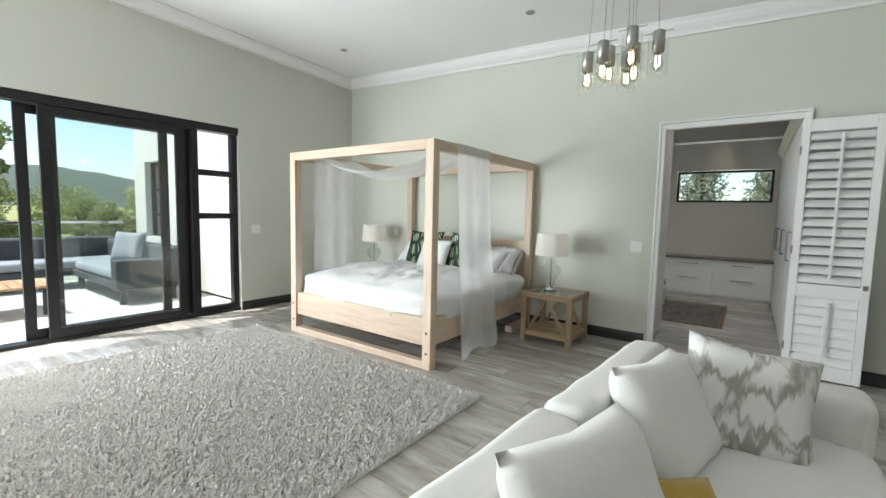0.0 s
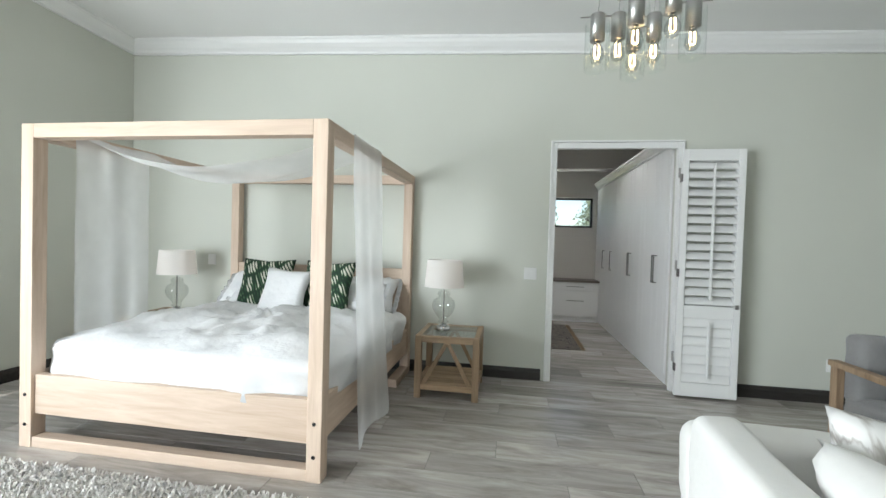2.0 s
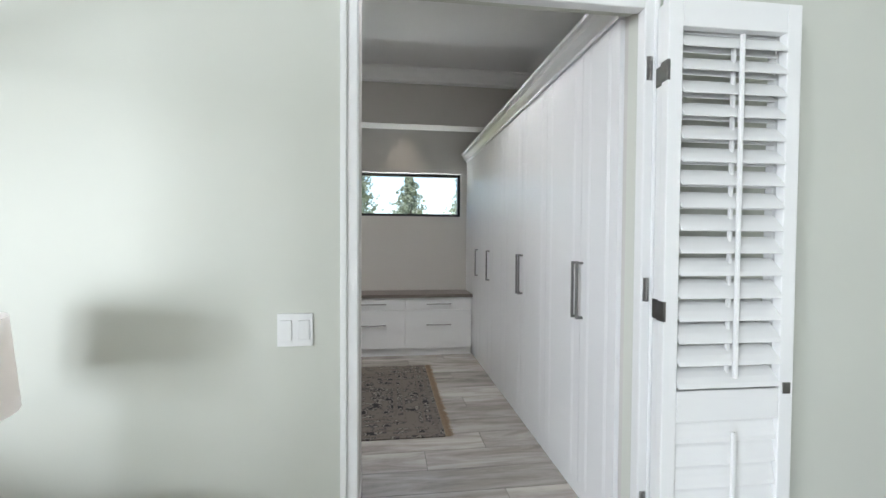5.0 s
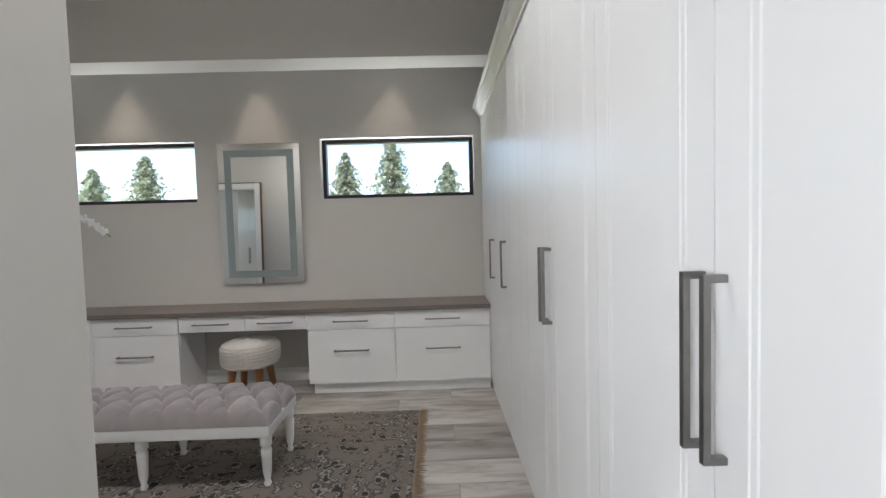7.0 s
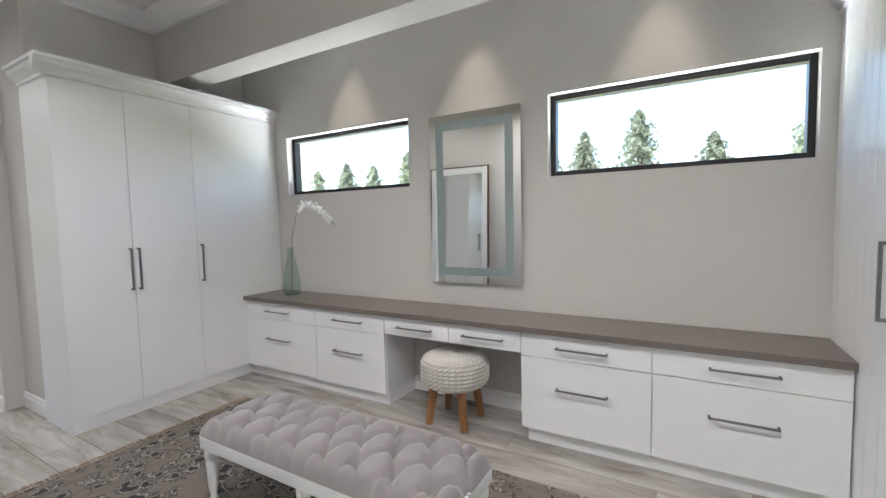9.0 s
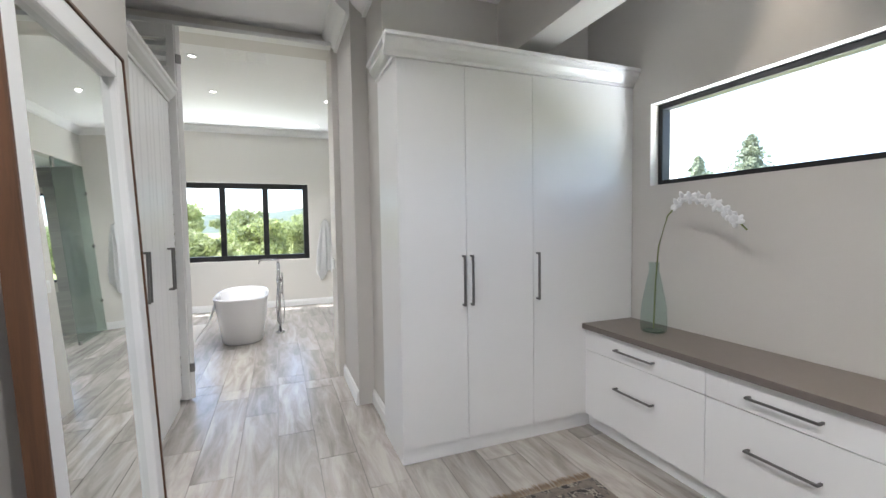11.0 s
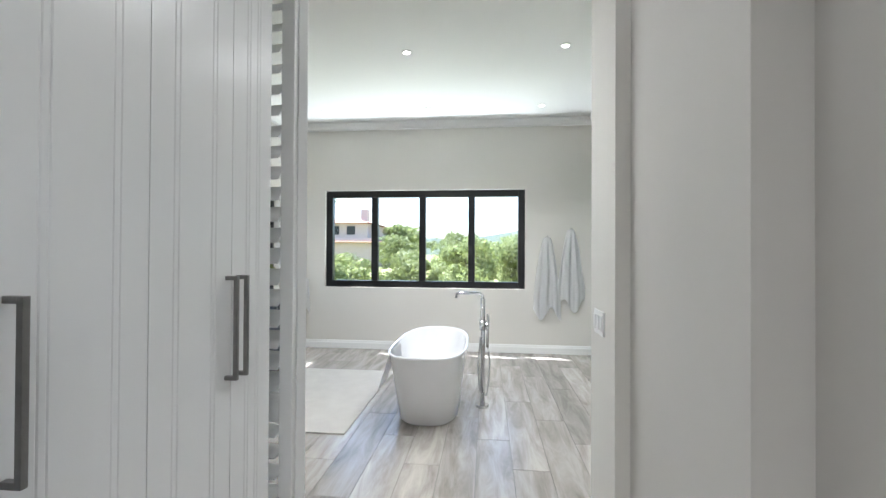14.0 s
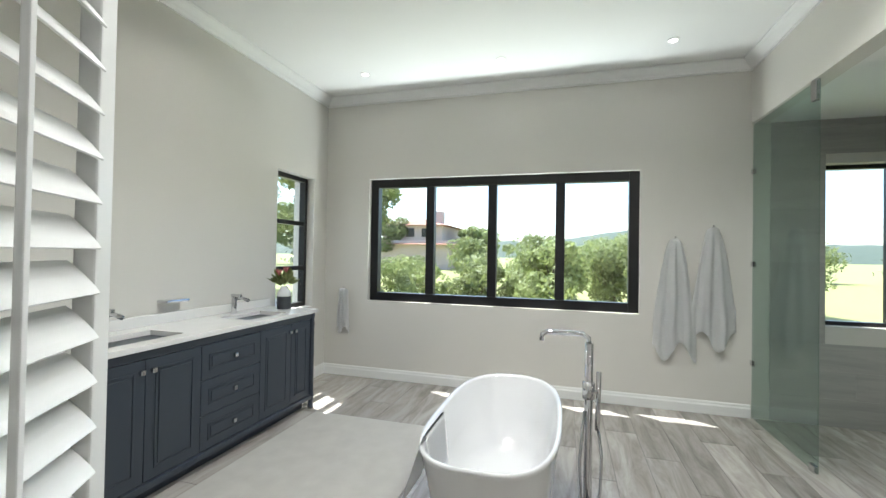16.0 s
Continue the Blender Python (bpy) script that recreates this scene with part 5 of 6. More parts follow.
def orchid_vase():
    v = thing("glass_vase", "pale green clear glass bottle vase on the counter", "vase", (-2.55, 3.50, 0.713))
    part("bottle", lathe([(0.055, 0.002), (0.072, 0.012), (0.076, 0.06), (0.070, 0.16), (0.045, 0.30), (0.028, 0.37), (0.030, 0.42), (0.034, 0.425)], 28, cap=False), M["tint"], v, smooth=True)
    part("bottle_base", lathe([(0.01, 0.001), (0.06, 0.004), (0.06, 0.01)], 24), M["tint"], v)
    f = thing("orchid", "white orchid spray standing in the glass vase", "flower", (-2.55, 3.50, 0.713))
    pts = [(0.0, 0, 0.02), (0.01, 0, 0.30), (0.03, 0, 0.52), (0.09, 0, 0.70), (0.20, 0, 0.80), (0.34, 0, 0.78), (0.46, 0, 0.70), (0.54, 0, 0.62)]
    part("stem", tube(pts, 0.004, 6), M["leaf"], f, "green stem")
    rng = random.Random(4)
    for k in range(9):
        a = 3.6 + k * 0.36
        i = min(int(a), 6)
        c = Vector(pts[i]).lerp(Vector(pts[i + 1]), a - i)
        b = None
        for q in range(5):
            an = q * 2 * math.pi / 5 + rng.random()
            pm = Matrix.Translation(c + Vector((0, -0.012, 0))) @ Matrix.Rotation(rng.uniform(-0.5, 0.5), 4, "X") @ Matrix.Rotation(an, 4, "Y") @ Matrix.Translation((0.018, 0, 0)) @ Matrix.Diagonal((0.022, 0.004, 0.014, 1))
            b = lathe([(0.2, -1), (0.8, -0.6), (1, 0), (0.8, 0.6), (0.2, 1)], 10, b, pm)
        part("flower" if k < 7 else "bud", b, M["linen"], f, "white petals", True)
    return v


orchid_vase()
# ---- bathroom ----


def bathtub():
    t = thing("bathtub", "white freestanding oval bathtub", "bathtub", (-6.58, 0.945, 0))
    n = 64

    def ring(b, a, c, z, tilt=0.0):
        out = []
        for i in range(n):
            q = 2 * math.pi * i / n
            co, si = math.cos(q), math.sin(q)
            k = (abs(co) ** 2.9 + abs(si) ** 2.9) ** (-1 / 2.9)
            out.append(b.verts.new((a * co * k, c * si * k, z + tilt * co * co)))
        return out
    b = bmesh.new()
    spec = [(0.40, 0.225, 0.0, 0), (0.425, 0.242, 0.02, 0), (0.545, 0.278, 0.30, 0), (0.650, 0.306, 0.535, 0.015), (0.662, 0.312, 0.55, 0.02),
            (0.658, 0.309, 0.56, 0.02), (0.645, 0.296, 0.56, 0.02), (0.635, 0.286, 0.545, 0.015), (0.56, 0.255, 0.34, 0), (0.48, 0.225, 0.20, 0), (0.40, 0.18, 0.15, 0), (0.2, 0.08, 0.14, 0)]
    rs = [ring(b, *s) for s in spec]
    for p, q in zip(rs, rs[1:]):
        for i in range(n):
            b.faces.new((p[i], p[(i + 1) % n], q[(i + 1) % n], q[i]))
    b.faces.new(rs[-1])
    b.faces.new(list(reversed(rs[0])))
    bmesh.ops.recalc_face_normals(b, faces=b.faces)
    part("tub", b, M["ceramic"], t, smooth=True)
    part("waste", lathe([(0.03, 0.141), (0.03, 0.146), (0.02, 0.148)], 16), M["chrome"], t, "chrome waste")
    return t


bathtub()


def bath_towel():
    o = link("hand_towel", sheet(lambda u, v: (-6.36 + 0.28 * u + 0.006 * math.sin(v * 7), 0.655 - 0.045 + 0.11 * min(1, v / 0.5) if v < 0.5 else 0.72 + 0.05 * (v - 0.5), (0.30 + 0.31 * min(1, v / 0.45)) if v < 0.5 else 0.61 - 0.22 * (v - 0.5) * 2), 10, 20, 0.006), M["towel"], smooth=True)
    return tagged(o, "white towel hung over the bathtub's rim", "towel")


bath_towel()


def bath_mixer():
    t = thing("bath_mixer", "chrome floor-standing bath mixer with hand shower", "tap", (-6.64, 1.38, 0))
    part("base_plate", lathe([(0.055, 0.0), (0.055, 0.018), (0.05, 0.022)], 28), M["chrome"], t)
    part("column", tube([(0, 0, 0.02), (0, 0, 0.55), (0, 0, 0.93)], 0.02, 16), M["chrome"], t, smooth=True)
    part("spout", tube([(0, 0, 0.92), (0, -0.004, 0.955), (0, -0.03, 0.975), (0, -0.20, 0.975), (0, -0.225, 0.965), (0, -0.23, 0.93)], 0.014, 12), M["chrome"], t, smooth=True)
    part("mixer_block", lathe([(0.03, 0.66), (0.03, 0.74)], 20), M["chrome"], t, smooth=True)
    part("lever", tube([(0.02, 0.02, 0.70), (0.06, 0.03, 0.71), (0.10, 0.03, 0.73)], 0.007, 8), M["chrome"], t)
    part("hand_shower", tube([(0.03, 0.04, 0.52), (0.03, 0.045, 0.80)], 0.012, 12), M["chrome"], t, smooth=True)
    hose = [(0.03, 0.045, 0.52), (0.05, 0.06, 0.40), (0.06, 0.055, 0.25), (0.05, 0.035, 0.12), (0.035, 0.0, 0.10), (0.03, -0.03, 0.16), (0.03, -0.04, 0.35), (0.02, -0.02, 0.60)]
    part("hose", tube(hose, 0.007, 8), M["chrome"], t, "chrome hose", True)
    return t


bath_mixer()


def vanity():
    t = thing("vanity", "navy panelled double vanity with a white stone top", "vanity", (0, 0, 0))
    x0, x1, y0, y1, h = -7.70, -5.72, -1.34, -0.86, 0.83
    part("carcass", box(x0 + 0.02, y0, 0.10, x1 - 0.02, y1 - 0.02, h, 0.003), M["navy"], t)
    part("plinth", box(x0 + 0.05, y0, 0.0, x1 - 0.05, y1 - 0.07, 0.10, 0.003), M["navy"], t)
    part("base_mould", box(x0, y0, 0.08, x1, y1 + 0.012, 0.12, 0.008), M["navy"], t)
    part("top_mould", box(x0 + 0.005, y0, h - 0.05, x1 - 0.005, y1 + 0.005, h - 0.001, 0.006), M["navy"], t)
    for x in (x0 + 0.025, x1 - 0.025):
        part("corner_post", lathe([(0.025, 0.0), (0.025, 0.03), (0.018, 0.05), (0.026, 0.09), (0.022, 0.14), (0.022, h - 0.12), (0.026, h - 0.09), (0.018, h - 0.06), (0.025, h - 0.03), (0.025, h)], 16, None, Matrix.Translation((x, y1 - 0.005, 0))), M["navy"], t, smooth=True)

    def front(a, b, z0, z1, knobs, name):
        f = part(name, box(a, y1 - 0.019, z0, b, y1, z1, 0.003), M["navy"], t)
        r = 0.055
        for q in (box(a + r, y1, z0 + r, a + r + 0.012, y1 + 0.005, z1 - r, 0.002), box(b - r - 0.012, y1, z0 + r, b - r, y1 + 0.005, z1 - r, 0.002), box(a + r, y1, z0 + r, b - r, y1 + 0.005, z0 + r + 0.012, 0.002), box(a + r, y1, z1 - r - 0.012, b - r, y1 + 0.005, z1 - r, 0.002)):
            part("panel_mould", q, M["navy"], f)
        part("raised_panel", box(a + r + 0.02, y1 + 0.0002, z0 + r + 0.02, b - r - 0.02, y1 + 0.006, z1 - r - 0.02, 0.004), M["navy"], f)
        for kx, kz in knobs:
            part("knob", box(kx - 0.014, y1 + 0.012, kz - 0.014, kx + 0.014, y1 + 0.030, kz + 0.014, 0.005), M["chrome"], f, "square glass and chrome knob")
            part("knob_neck", box(kx - 0.006, y1, kz - 0.006, kx + 0.006, y1 + 0.0125, kz + 0.006), M["chrome"], f)
    lo, hi = 0.125, h - 0.055
    xs = [x0 + 0.06, -7.38, -7.02]
    front(x0 + 0.06, -7.38, lo, hi, [(-7.41, hi - 0.06)], "door")
    front(-7.376, -7.02, lo, hi, [(-7.345, hi - 0.06)], "door")
    for k in range(3):
        a = lo + k * (hi - lo) / 3
        front(-7.016, -6.50, a, a + (hi - lo) / 3 - 0.004, [(-6.758, a + (hi - lo) / 6)], "drawer_front")
    front(-6.496, -6.14, lo, hi, [(-6.17, hi - 0.06)], "door")
    front(-6.136, x1 - 0.06, lo, hi, [(-6.105, hi - 0.06)], "door")
    # stone top with two sunk basins
    holes = ((-7.42, -6.98), (-6.44, -5.98))
    ya, yb = -1.20, -0.93
    top = box(x0 - 0.02, y0 - 0.015, h, x1 + 0.02, ya, h + 0.03)
    top = box(x0 - 0.02, yb, h, x1 + 0.02, y1 + 0.03, h + 0.03, 0, top)
    for a, b in ((x0 - 0.02, holes[0][0]), (holes[0][1], holes[1][0]), (holes[1][1], x1 + 0.02)):
        top = box(a, ya, h, b, yb, h + 0.03, 0, top)
    bmesh.ops.remove_doubles(top, verts=top.verts, dist=1e-4)
    part("stone_top", top, M["quartz"], t, "white stone top")
    part("upstand", box(x0 - 0.02, y0 - 0.015, h + 0.0305, x1 + 0.02, y0 + 0.005, h + 0.10, 0.003), M["quartz"], t, "white stone upstand")
    for a, b in holes:
        q = box(a, ya, h - 0.11, b, yb, h - 0.10)
        for c in (box(a - 0.006, ya - 0.006, h - 0.11, a, yb + 0.006, h - 0.0005), box(b, ya - 0.006, h - 0.11, b + 0.006, yb + 0.006, h - 0.0005), box(a, ya - 0.006, h - 0.11, b, ya, h - 0.0005), box(a, yb, h - 0.11, b, yb + 0.006, h - 0.0005)):
            q = merge(q, c)
        part("basin", q, M["ceramic"], t, "sunk white basin")
    for cx in (-7.20, -6.21):
        b = tube([(cx, -1.265, h + 0.03), (cx, -1.265, h + 0.16)], 0.02, 14)
        b = tube([(cx, -1.265, h + 0.15), (cx, -1.19, h + 0.155), (cx, -1.13, h + 0.14)], 0.014, 10, b)
        b = box(cx - 0.012, -1.29, h + 0.16, cx + 0.012, -1.20, h + 0.185, 0.004, b)
        part("basin_tap", b, M["chrome"], t, "chrome basin mixer", True)
    return t


vanity()


def flower_vase():
    v = thing("flower_vase", "white and grey ribbed vase on the vanity", "vase", (-7.60, -1.10, 0.861))
    part("vase_foot", lathe([(0.058, 0.0), (0.06, 0.11)], 24), M["slate"], v, "grey ribbed lower half")
    part("vase_neck", lathe([(0.06, 0.1102), (0.055, 0.15), (0.032, 0.175), (0.034, 0.195)], 24), M["ceramic"], v, "white glazed upper half", True)
    f = thing("flower_bunch", "bunch of green leaves with red protea blooms", "flowers", (-7.60, -1.10, 1.056))
    rng = random.Random(8)
    for k in range(46):
        a, e = rng.uniform(0, 2 * math.pi), rng.uniform(0.2, 1.45)
        L = rng.uniform(0.09, 0.17)
        tip = Vector((math.cos(a) * math.cos(e), math.sin(a) * math.cos(e), math.sin(e))) * L
        m = Matrix.Translation(tip * 0.75) @ tip.to_track_quat("X", "Z").to_matrix().to_4x4() @ Matrix.Rotation(rng.uniform(0, 3), 4, "X") @ Matrix.Diagonal((0.05, 0.022, 0.004, 1))
        b = lathe([(0.1, -1), (0.8, -0.5), (1, 0), (0.8, 0.5), (0.1, 1)], 6, None, m @ Matrix.Rotation(radians(90), 4, "Y"))
        part("leaf", b, M["leaf"], f)
    for p in ((0.10, 0.02, 0.11), (0.03, 0.04, 0.13)):
        b = None
        for q in range(14):
            an = q * 2.4
            tl = 0.25 + 0.6 * (q / 14)
            m = Matrix.Translation(p) @ Matrix.Rotation(an, 4, "Z") @ Matrix.Rotation(tl, 4, "Y") @ Matrix.Translation((0, 0, 0.02)) @ Matrix.Diagonal((0.009, 0.004, 0.03, 1))
            b = lathe([(0.3, -1), (1, 0), (0.1, 1)], 6, b, m)
        part("bloom", b, M["protea"], f, "dusky red bloom")
    return v


M["protea"] = surface("dusky_red_petal", (0.32, 0.05, 0.06), (0.40, 0.14, 0.14), 0.6, 20)
flower_vase()
sd = thing("soap_dish", "small chrome soap dish on the wall", "soap dish", (-6.70, -1.36, 1.0))
part("dish", box(-0.09, 0.0, 0, 0.09, 0.09, 0.02, 0.008), M["chrome"], sd)

o = tagged(link("bath_mat", box(-7.60, -0.76, 0.001, -5.96, 0.39, 0.010, 0.004), M["mat"]), "large pale woven mat on the bathroom floor", "rug")


def towel(name, y, z_top, z_bot, width, seed, label, at_x=BX, narrow=0.25):
    t = thing(name, label, "towel", (at_x, y, 0))
    n = 40

    def f(u, v):
        a = 2 * u - 1
        spread = narrow + (1 - narrow) * min(1, v * 1.25) ** 0.7
        depth = 0.05 + 0.017 * math.cos(a * 8 + seed) * min(1, v * 3) + 0.007 * math.sin(a * 19 + seed * 2) * v
        z = z_top + (z_bot - z_top) * v * (1 - 0.16 * math.sin(a * 2.2 + seed) ** 2 * (v > 0)) + 0.02 * (1 - v) * (1 - a * a)
        return (0.012 + depth * (1 - 0.4 * a * a), a * width / 2 * spread + 0.01 * noise.noise(Vector((u * 4, v * 3, seed))), z)
    part("cloth", sheet(f, n, 30, 0.008), M["towel"], t, smooth=True)
    part("hook", tube([(0.0, 0, z_top + 0.01), (0.05, 0, z_top + 0.01), (0.055, 0, z_top + 0.035)], 0.006, 8), M["chrome"], t, "chrome robe hook")
    return t


towel("bath_towel", 2.20, 1.52, 0.44, 0.36, 1.0, "white terry towel hanging from a wall hook")
towel("bath_towel", 2.50, 1.62, 0.55, 0.36, 2.6, "white terry towel hanging from a wall hook")
towel("hand_towel", -1.10, 0.95, 0.47, 0.16, 4.0, "small white hand towel on a chrome ring", narrow=0.7)

gp = tagged(new("shower_screen"), "frameless green-tinted glass shower screen", "shower screen")
part("pane", box(-8.66, 2.805, 0.01, -7.67, 2.815, 2.525, 0.001), M["tint"], gp)
for z in (0.45, 1.3, 2.1):
    part("clip", box(-8.68, 2.798, z, -8.64, 2.822, z + 0.045, 0.003), M["chrome"], gp, "chrome glass clip")
part("clip", box(-7.75, 2.796, 2.40, -7.69, 2.824, 2.54, 0.004), M["chrome"], gp, "chrome glass clip")
part("pane", box(-7.02, 2.805, 0.01, -5.62, 2.815, 2.525, 0.001), M["pale_tint"], gp)
for z in (0.0, 2.49):
    part("clip", box(-6.98, 2.796, z, -6.92, 2.824, z + 0.05, 0.004), M["chrome"], gp, "chrome glass clip")
part("clip", box(-7.75, 2.796, 0.0, -7.69, 2.824, 0.05, 0.004), M["chrome"], gp, "chrome glass clip")


def tiled(name, x_face, y0, y1, z1, label):
    """Large wood-look tiles laid level on the shower's window wall."""
    t = tagged(new(name), label, "wall tiles", kind="structure")
    z = 0.0
    k = 0
    while z < z1 - 0.01:
        zt = min(z + 0.225, z1)
        y = y0
        while y < y1 - 0.01:
            ye = min(y + (0.6 if k % 2 and y == y0 else 1.2), y1)
            segs = [(y, ye)]
            if zt > SHWIN[2] and z < SHWIN[3]:
                segs = [(a, b) for a, b in ((y, min(ye, SHWIN[0])), (max(y, SHWIN[1]), ye)) if b - a > 0.01]
            for a, b in segs:
                part("tile", box(x_face + 0.0005, a + 0.001, z + 0.001, x_face + 0.008, b - 0.001, zt - 0.001), M["tile_y"], t)
            y = ye
        z, k = zt, k + 1
    return t


M["tile_y"] = wood("grey_wall_tile_level", (0.42, 0.41, 0.39), (0.33, 0.32, 0.31), 0.3, 1, 1.2, 0.05)
tiled("wall_tiles_shower", BX, 2.94, 4.08, 2.54, "grey wood-look tiles on the shower wall")

ac = thing("air_vent", "white square ceiling air vent", "air vent", (-5.27, 1.16, H_BATH))
part("frame", box(-0.2, -0.2, -0.012, 0.2, 0.2, -0.001, 0.003), M["white"], ac)
for a, b in ((-0.19, 0.005), (0.005, 0.19)):
    for c, d in ((-0.19, 0.005), (0.005, 0.19)):
        for k in range(5):
            q = a + (k + 0.5) * (b - a) / 5
            part("slat", box(q - 0.012, c + 0.01, -0.02, q + 0.012, d - 0.01, -0.0125, 0.002), M["white"], ac)

# bathroom doorway: head track and folded shutters
slab("door_track", -4.62, 0.125, -4.52, 1.88, 2.965, 2.998, M["white"], "white painted door head track", "door head")
s1 = shutter_leaf("shutter_door", 0.57, 2.93, "white louvred shutter leaf standing in the bathroom doorway", split=0.66, low=78)
s1.matrix_world = pose(-4.565, 0.13, 0.022, 0, 0, 83)
s2 = shutter_leaf("shutter_door", 0.58, 2.93, "white louvred shutter leaf folded into the bathroom, with a lever latch", split=0.66)
s2.matrix_world = pose(-4.505, 0.715, 0.022, 0, 0, 211)
la = part("latch_plate", box(0.018, 0.0176, 0.86, 0.042, 0.022, 1.04, 0.002), M["steel"], s2, "steel latch plate")
part("lever", tube([(0.03, 0.02, 0.98), (0.03, 0.045, 0.98), (0.05, 0.05, 1.0), (0.085, 0.05, 1.04)], 0.006, 8), M["steel"], la, "steel lever handle")

plate((-4.80, 1.885, 1.035), 0, 0.14, 0.10, "white three-gang light switch beside the doorway", "light switch", 3)
# ---- floors laid last ----
plank_floor("floor_bedroom", X_W - 0.2, Y_S, X_E, 0.15, "grey wood-look tile floor of the bedroom")
plank_floor("floor_dressing", -4.60, 0.15, 1.75, 3.70, "grey wood-look tile floor of the dressing room")
plank_floor("floor_bathroom", BX, BS, -4.60, 4.08, "grey wood-look tile floor of the bathroom")
# ---- outside ----
g = link("ground", box(-400, -400, -0.5, 400, 400, -0.16), M["lawn"])
tagged(g, "dry green lawn and veld", "ground", kind="structure")
slab("terrace", -9.6, -9.5, X_W - 0.22, BS - 0.25, -0.159, -0.03, M["paving"], "pale paved terrace outside the bedroom", "terrace")


def crown_tree(x, y, h, r, seed, dark=1.0, trunk=True, n=1500, z0=-0.16, leaf=0.11, name="tree", cone=False, label="leafy green garden tree"):
    t = thing(name, label, "tree", (x, y, z0))
    rng = np.random.default_rng(seed)
    rr = random.Random(seed)
    b = tube([(0, 0, 0), (0.05 * h * 0.3, 0, h * 0.35), (0, 0.02 * h, h * (0.95 if cone else 0.7))], 0.05, 8, None, [0.035 * h, 0.025 * h, 0.006 * h])
    blobs = []
    for k in range(26 if not cone else 22):
        a = rr.uniform(0, 6.28)
        if cone:
            z = h * (0.15 + 0.82 * k / 22)
            q = r * (1.02 - k / 22) * rr.uniform(0.5, 1.0)
            blobs.append((q * math.cos(a), q * math.sin(a), z, r * 0.34 * (1.15 - k / 26)))
        else:
            z = h * rr.uniform(0.35, 0.92)
            q = r * rr.uniform(0.1, 0.8) * (1.1 - abs(z / h - 0.6))
            blobs.append((q * math.cos(a), q * math.sin(a), z, r * rr.uniform(0.16, 0.36)))
        bx, by, bz, _ = blobs[-1]
        b = tube([(0.01, 0, bz * 0.6), (bx * 0.5, by * 0.5, bz * 0.85), (bx, by, bz)], 0.01, 5, b, [0.012 * h, 0.007 * h, 0.002 * h])
    part("trunk", b, M["bark"], t)
    bl = np.array(blobs)
    pick = rng.integers(0, len(bl), n)
    d = rng.normal(size=(n, 3))
    d /= np.linalg.norm(d, axis=1)[:, None]
    c = bl[pick, :3] + d * (bl[pick, 3] * rng.uniform(0.55, 1.08, n) ** 0.6)[:, None] * np.array([1, 1, 0.8])
    if cone:
        u = rng.uniform(0.04, 1.0, n) ** 1.25
        th = rng.uniform(0, 2 * np.pi, n)
        tier = 0.72 + 0.28 * np.sin(u * 46 + 2.0 * np.sin(th * 3 + seed))
        lob = 0.72 + 0.3 * np.sin(th * 4 + u * 11 + seed) * np.sin(u * 19 + seed * 1.7) + 0.16 * np.sin(th * 9 - u * 31 + seed)
        q = 1.35 * r * (1 - u) ** 0.7 * tier * lob * rng.uniform(0.1, 1.0, n) ** 0.6 + 0.03
        c = np.stack([q * np.cos(th), q * np.sin(th), h * (0.06 + 0.95 * u) - 0.12 * q], 1)
    a = rng.normal(size=(n, 3))
    a /= np.linalg.norm(a, axis=1)[:, None]
    w = np.cross(a, d)
    w /= np.linalg.norm(w, axis=1)[:, None] + 1e-6
    s = (leaf * rng.uniform(0.6, 1.4, n))[:, None]
    v = np.stack([c - a * s, c + w * s * 0.55, c + a * s, c - w * s * 0.55], 1).reshape(-1, 3)
    me = bpy.data.meshes.new("crown")
    me.from_pydata(v.tolist(), [], np.arange(n * 4).reshape(-1, 4).tolist())
    me.materials.append(M["leaf"] if not cone else M["needle"])
    o = new("crown", me)
    o.parent = t
    o["kind"] = "stuff"
    return t


M["needle"] = foliage("conifer_green", (0.36, 0.39, 0.28), (0.25, 0.28, 0.20), 1.0)
# garden trees beyond the terrace
for k, (x, y, h, r) in enumerate(((-13.6, -4.0, 4.4, 1.4), (-17.5, -6.4, 5.4, 1.7), (-16.0, -10.2, 5.6, 2.6), (-18.5, -12.5, 6.5, 2.8), (-13.8, -12.5, 5.0, 2.6))):
    crown_tree(x, y, h, r, 20 + k, n=12000, leaf=0.065, label="broad light-green garden tree beyond the terrace")
for k in range(8):
    crown_tree(-46 - (k * 7) % 5, -40 + k * 4.6, (7.2 if k < 5 else 4.2) + 0.3 * ((k * 3) % 4), 3.6 if k < 5 else 3.0, 50 + k, n=6500, leaf=0.2, cone=k % 3 == 0, label="tall dark tree at the garden's edge", name="far_tree")
# shrubs before the bathroom window
for k, (x, y, h, r) in enumerate(((-14.6, -2.6, 1.25, 1.1), (-13.6, -0.5, 1.35, 1.0), (-13.2, 1.0, 1.8, 1.0), (-14.6, 2.3, 2.0, 1.3), (-13.4, 3.3, 2.05, 1.2), (-15.2, 4.6, 2.3, 1.6), (-17.5, 3.4, 2.3, 1.8), (-18.5, 6.4, 2.2, 1.9), (-20.0, 0.2, 1.7, 1.6), (-23, 4.8, 2.3, 2.2), (-25, -6.5, 1.3, 1.7), (-27, 8.5, 2.5, 2.4))):
    crown_tree(x, y, h, r, 80 + k, n=8000, leaf=0.045, name="shrub", label="dense green garden shrub with small leaves")
for k, (x, y, h) in enumerate(((-34, 20.5, 5.4), (-38, 24, 6.2), (-31, 25, 5.0))):
    crown_tree(x, y, h, 2.0, 110 + k, n=6000, leaf=0.13, cone=True, name="far_tree", label="slim tree on the open lawn")
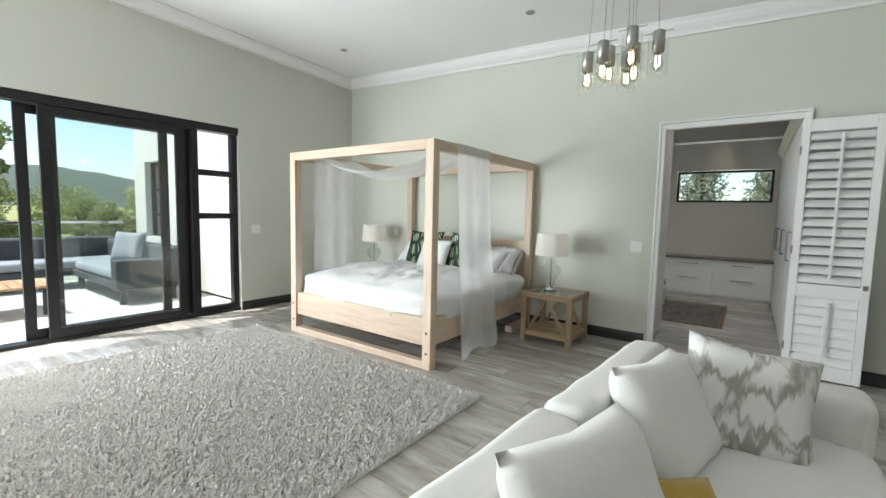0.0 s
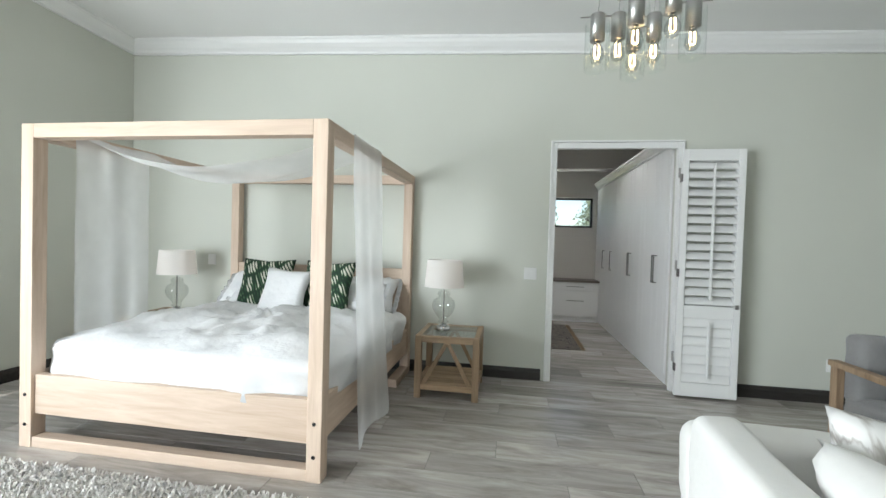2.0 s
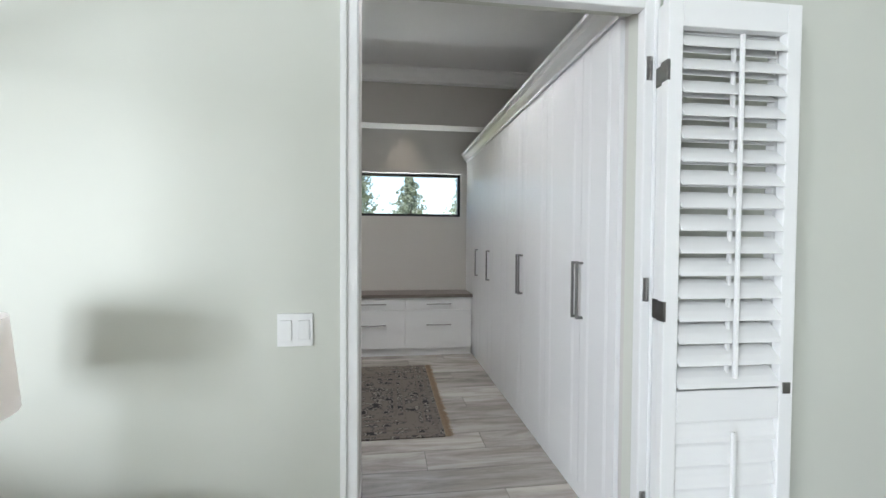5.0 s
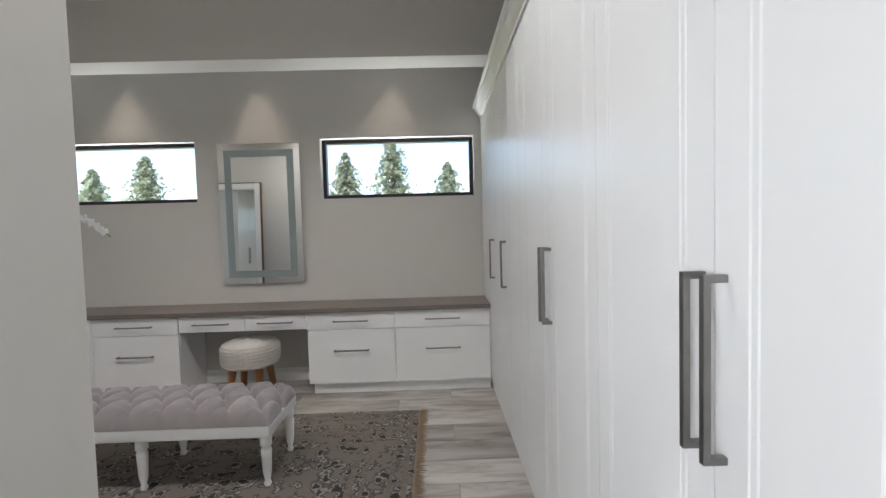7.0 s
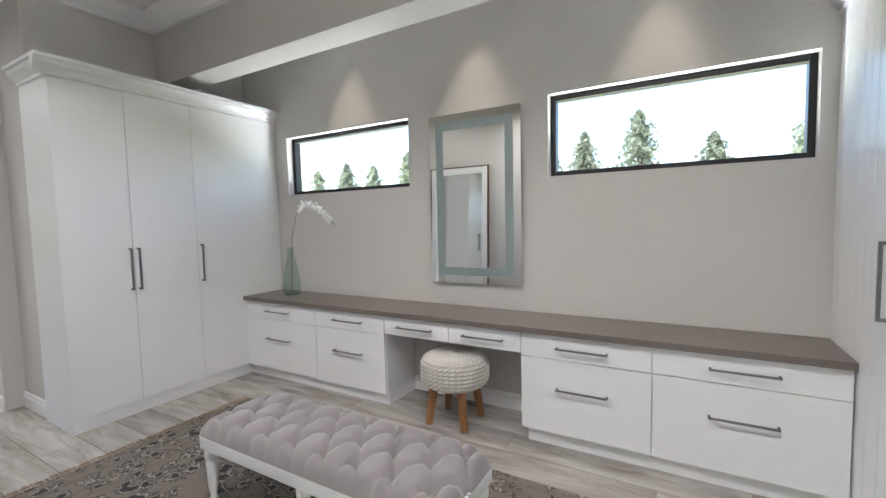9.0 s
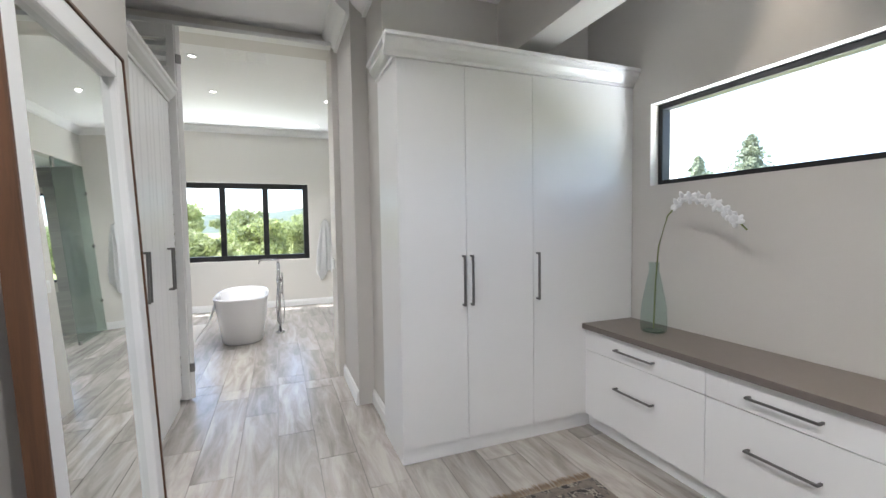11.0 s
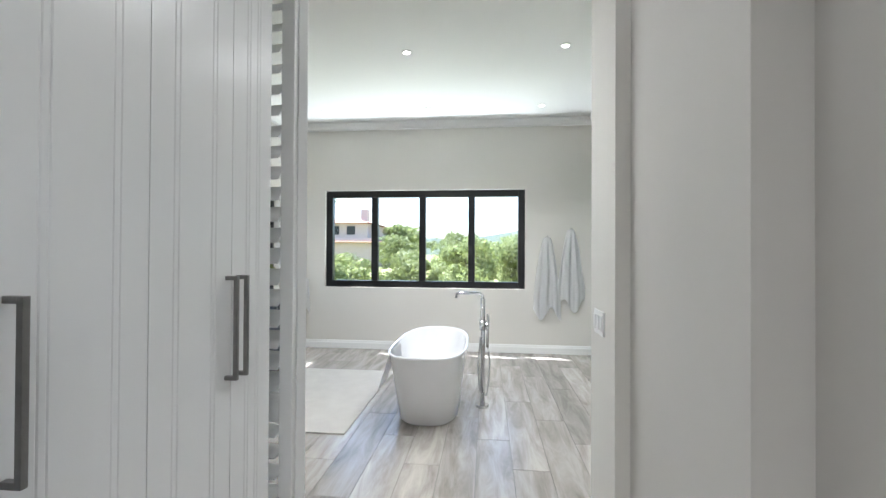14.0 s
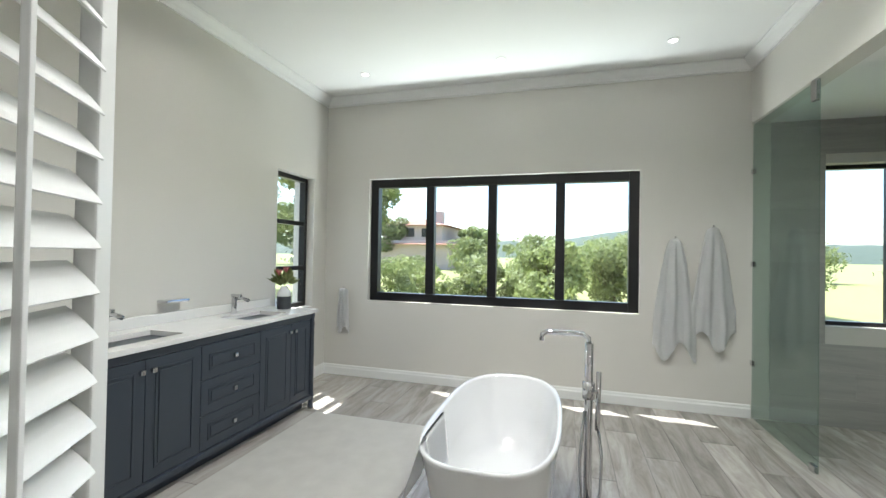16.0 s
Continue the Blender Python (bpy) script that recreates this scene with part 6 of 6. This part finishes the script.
for k in range(9):
    crown_tree(-33 - 3 * (k % 3), -5.0 + k * 4.4, 2.5 + 0.25 * ((k * 2) % 3), 2.7, 170 + k, n=4500, leaf=0.1, name="far_tree", label="rounded green tree across the lawn")
# conifers behind the high windows
for k, (x, y, h, r) in enumerate(((-6.7, 26, 6.3, 2.4), (-4.7, 26.5, 6.3, 2.3), (-1.8, 26, 7.0, 2.7), (1.6, 26, 5.5, 2.2), (-22.4, 26, 6.0, 2.4), (-19.8, 26, 5.6, 2.2), (-16.6, 26, 6.3, 2.5), (-26.5, 27, 5.8, 2.4), (5.5, 27, 6.2, 2.5), (-11.5, 31, 5.2, 2.3))):
    crown_tree(x, y, h, r, 140 + k, n=5200, leaf=0.12, cone=True, name="conifer", label="bluish-green conifer standing behind the house")


def hill():
    b = bmesh.new()
    n, m = 120, 8
    g = []
    for i in range(n + 1):
        y = -420 + 840 * i / n
        row = []
        for j in range(m + 1):
            v = j / m
            top = 15 + 14 * math.exp(-((y - 75) / 60) ** 2) + 2.2 * noise.noise(Vector((y * 0.03, 3, 0)))
            row.append(b.verts.new((-290 - 120 * v, y, -1 + top * math.sin(v * math.pi / 2) + 1.2 * noise.noise(Vector((y * 0.09, v * 7, 1))))))
        g.append(row)
    for i in range(n):
        for j in range(m):
            b.faces.new((g[i][j], g[i + 1][j], g[i + 1][j + 1], g[i][j + 1]))
    o = link("backdrop_hill", b, M["hill"], smooth=True)
    return tagged(o, "distant wooded hill", "hill", kind="structure")


M["hill"] = surface("wooded_hill", (0.10, 0.12, 0.09), (0.03, 0.05, 0.04), 0.95, 0.25)
hill()
M["roof_tile"] = surface("terracotta_roof", (0.36, 0.17, 0.12), (0.28, 0.13, 0.10), 0.9, 3)
M["pink_plaster"] = surface("pinkish_plaster", (0.55, 0.44, 0.39), (0.50, 0.40, 0.35), 0.9, 2)


def far_house():
    t = thing("house", "pinkish plastered neighbouring house with low tiled roofs", "house", (-50, -13.9, -0.16))
    part("wall", box(-5, -4.5, 0, 5, 4.0, 2.9, 0.02), M["pink_plaster"], t)
    part("upper_wall", box(-4, -3.5, 2.9, 4, 3.0, 4.5, 0.02), M["pink_plaster"], t)

    def hip(x0, y0, x1, y1, z, h):
        b = bmesh.new()
        c = [b.verts.new(p) for p in ((x0, y0, z), (x1, y0, z), (x1, y1, z), (x0, y1, z))]
        w = min(x1 - x0, y1 - y0) / 2
        r = [b.verts.new(((x0 + x1) / 2, y0 + w, z + h)), b.verts.new(((x0 + x1) / 2, y1 - w + 0.01, z + h))]
        b.faces.new((c[0], c[1], r[0]))
        b.faces.new((c[1], c[2], r[1], r[0]))
        b.faces.new((c[2], c[3], r[1]))
        b.faces.new((c[3], c[0], r[0], r[1]))
        b.faces.new(list(reversed(c)))
        return b
    part("roof", hip(-5.8, -5.4, 5.8, 5.0, 2.5, 0.9), M["roof_tile"], t)
    part("upper_roof", hip(-4.6, -4.2, 4.6, 3.7, 4.5, 0.95), M["roof_tile"], t)
    part("chimney", box(-0.5, 1.2, 4.6, 0.5, 2.0, 6.3, 0.02), M["pink_plaster"], t)
    for y in (-2.6, -0.9, 0.8):
        w = part("window", box(3.99, y, 3.3, 4.03, y + 0.9, 4.2), M["alu"], t)
    return t


far_house()

# ---- terrace ----


def outdoor_sofa():
    t = thing("outdoor_sofa", "charcoal outdoor corner sofa with pale grey cushions", "sofa", (0, 0, -0.03))
    # long side along y, short side along x beside the house wall
    for k, (x0, y0, x1, y1) in enumerate(((-8.9, -5.6, -8.1, -2.0), (-8.1, -2.8, -6.1, -2.0))):
        part("frame", box(x0, y0, 0.22, x1, y1, 0.32, 0.01), M["slate"], t)
        for x in (x0 + 0.05, x1 - 0.12):
            for y in (y0 + 0.05, y1 - 0.12):
                part("leg", box(x, y, 0, x + 0.07, y + 0.07, 0.22, 0.005), M["slate"], t)
        part("seat_cushion", block(x0 + 0.02, y0 + 0.02, 0.32, x1 - 0.02, y1 - 0.02, 0.46, 0.05, 41 + k), M["pale_cushion"], t, smooth=True)
    part("backrest", block(-8.98, -5.6, 0.32, -8.74, -2.0, 0.80, 0.05, 43), M["slate"], t, smooth=True)
    part("backrest", block(-8.7, -2.16, 0.32, -6.1, -1.94, 0.78, 0.05, 44), M["slate"], t, smooth=True)
    part("arm", block(-6.28, -2.82, 0.20, -6.08, -1.95, 0.62, 0.03, 45), M["slate"], t, smooth=True)
    return t


outdoor_sofa()
pillow("scatter_cushion", "pale grey outdoor cushion on the terrace sofa", 0.52, 0.5, 0.18, pose(-7.05, -2.35, 0.70, -18, 0, 30), M["pale_cushion"], 46)


def coffee_table():
    t = thing("coffee_table", "low slatted timber outdoor coffee table", "table", (-6.95, -4.3, -0.03))
    for k in range(7):
        part("slat", box(0, k * 0.125, 0.34, 0.78, k * 0.125 + 0.11, 0.37, 0.004), M["deck"], t)
    for x in (0.02, 0.70):
        part("leg", box(x, 0.02, 0, x + 0.06, 0.08, 0.34, 0.004), M["slate"], t)
        part("leg", box(x, 0.77, 0, x + 0.06, 0.83, 0.34, 0.004), M["slate"], t)
    part("rail", box(0.02, 0.03, 0.28, 0.76, 0.07, 0.34, 0.004), M["slate"], t)
    part("rail", box(0.02, 0.78, 0.28, 0.76, 0.82, 0.34, 0.004), M["slate"], t)
    return t


M["deck"] = wood("outdoor_timber", (0.42, 0.27, 0.15), (0.30, 0.18, 0.10), 0.6, 0, 2.0, 0.1)
coffee_table()
bl = tagged(new("balustrade"), "frameless glass balustrade with a steel top rail", "balustrade")
part("top_rail", box(-9.52, -9.4, 0.98, -9.47, -1.65, 1.03, 0.006), M["chrome"], bl, "steel top rail")
for k in range(7):
    gp2 = part("pane", box(-9.505, -9.3 + k * 1.1, 0.0, -9.495, -8.22 + k * 1.1, 0.97), M["pane"], bl)
    part("post", box(-9.515, -9.36 + k * 1.1, -0.03, -9.475, -9.32 + k * 1.1, 0.98, 0.003), M["chrome"], bl)
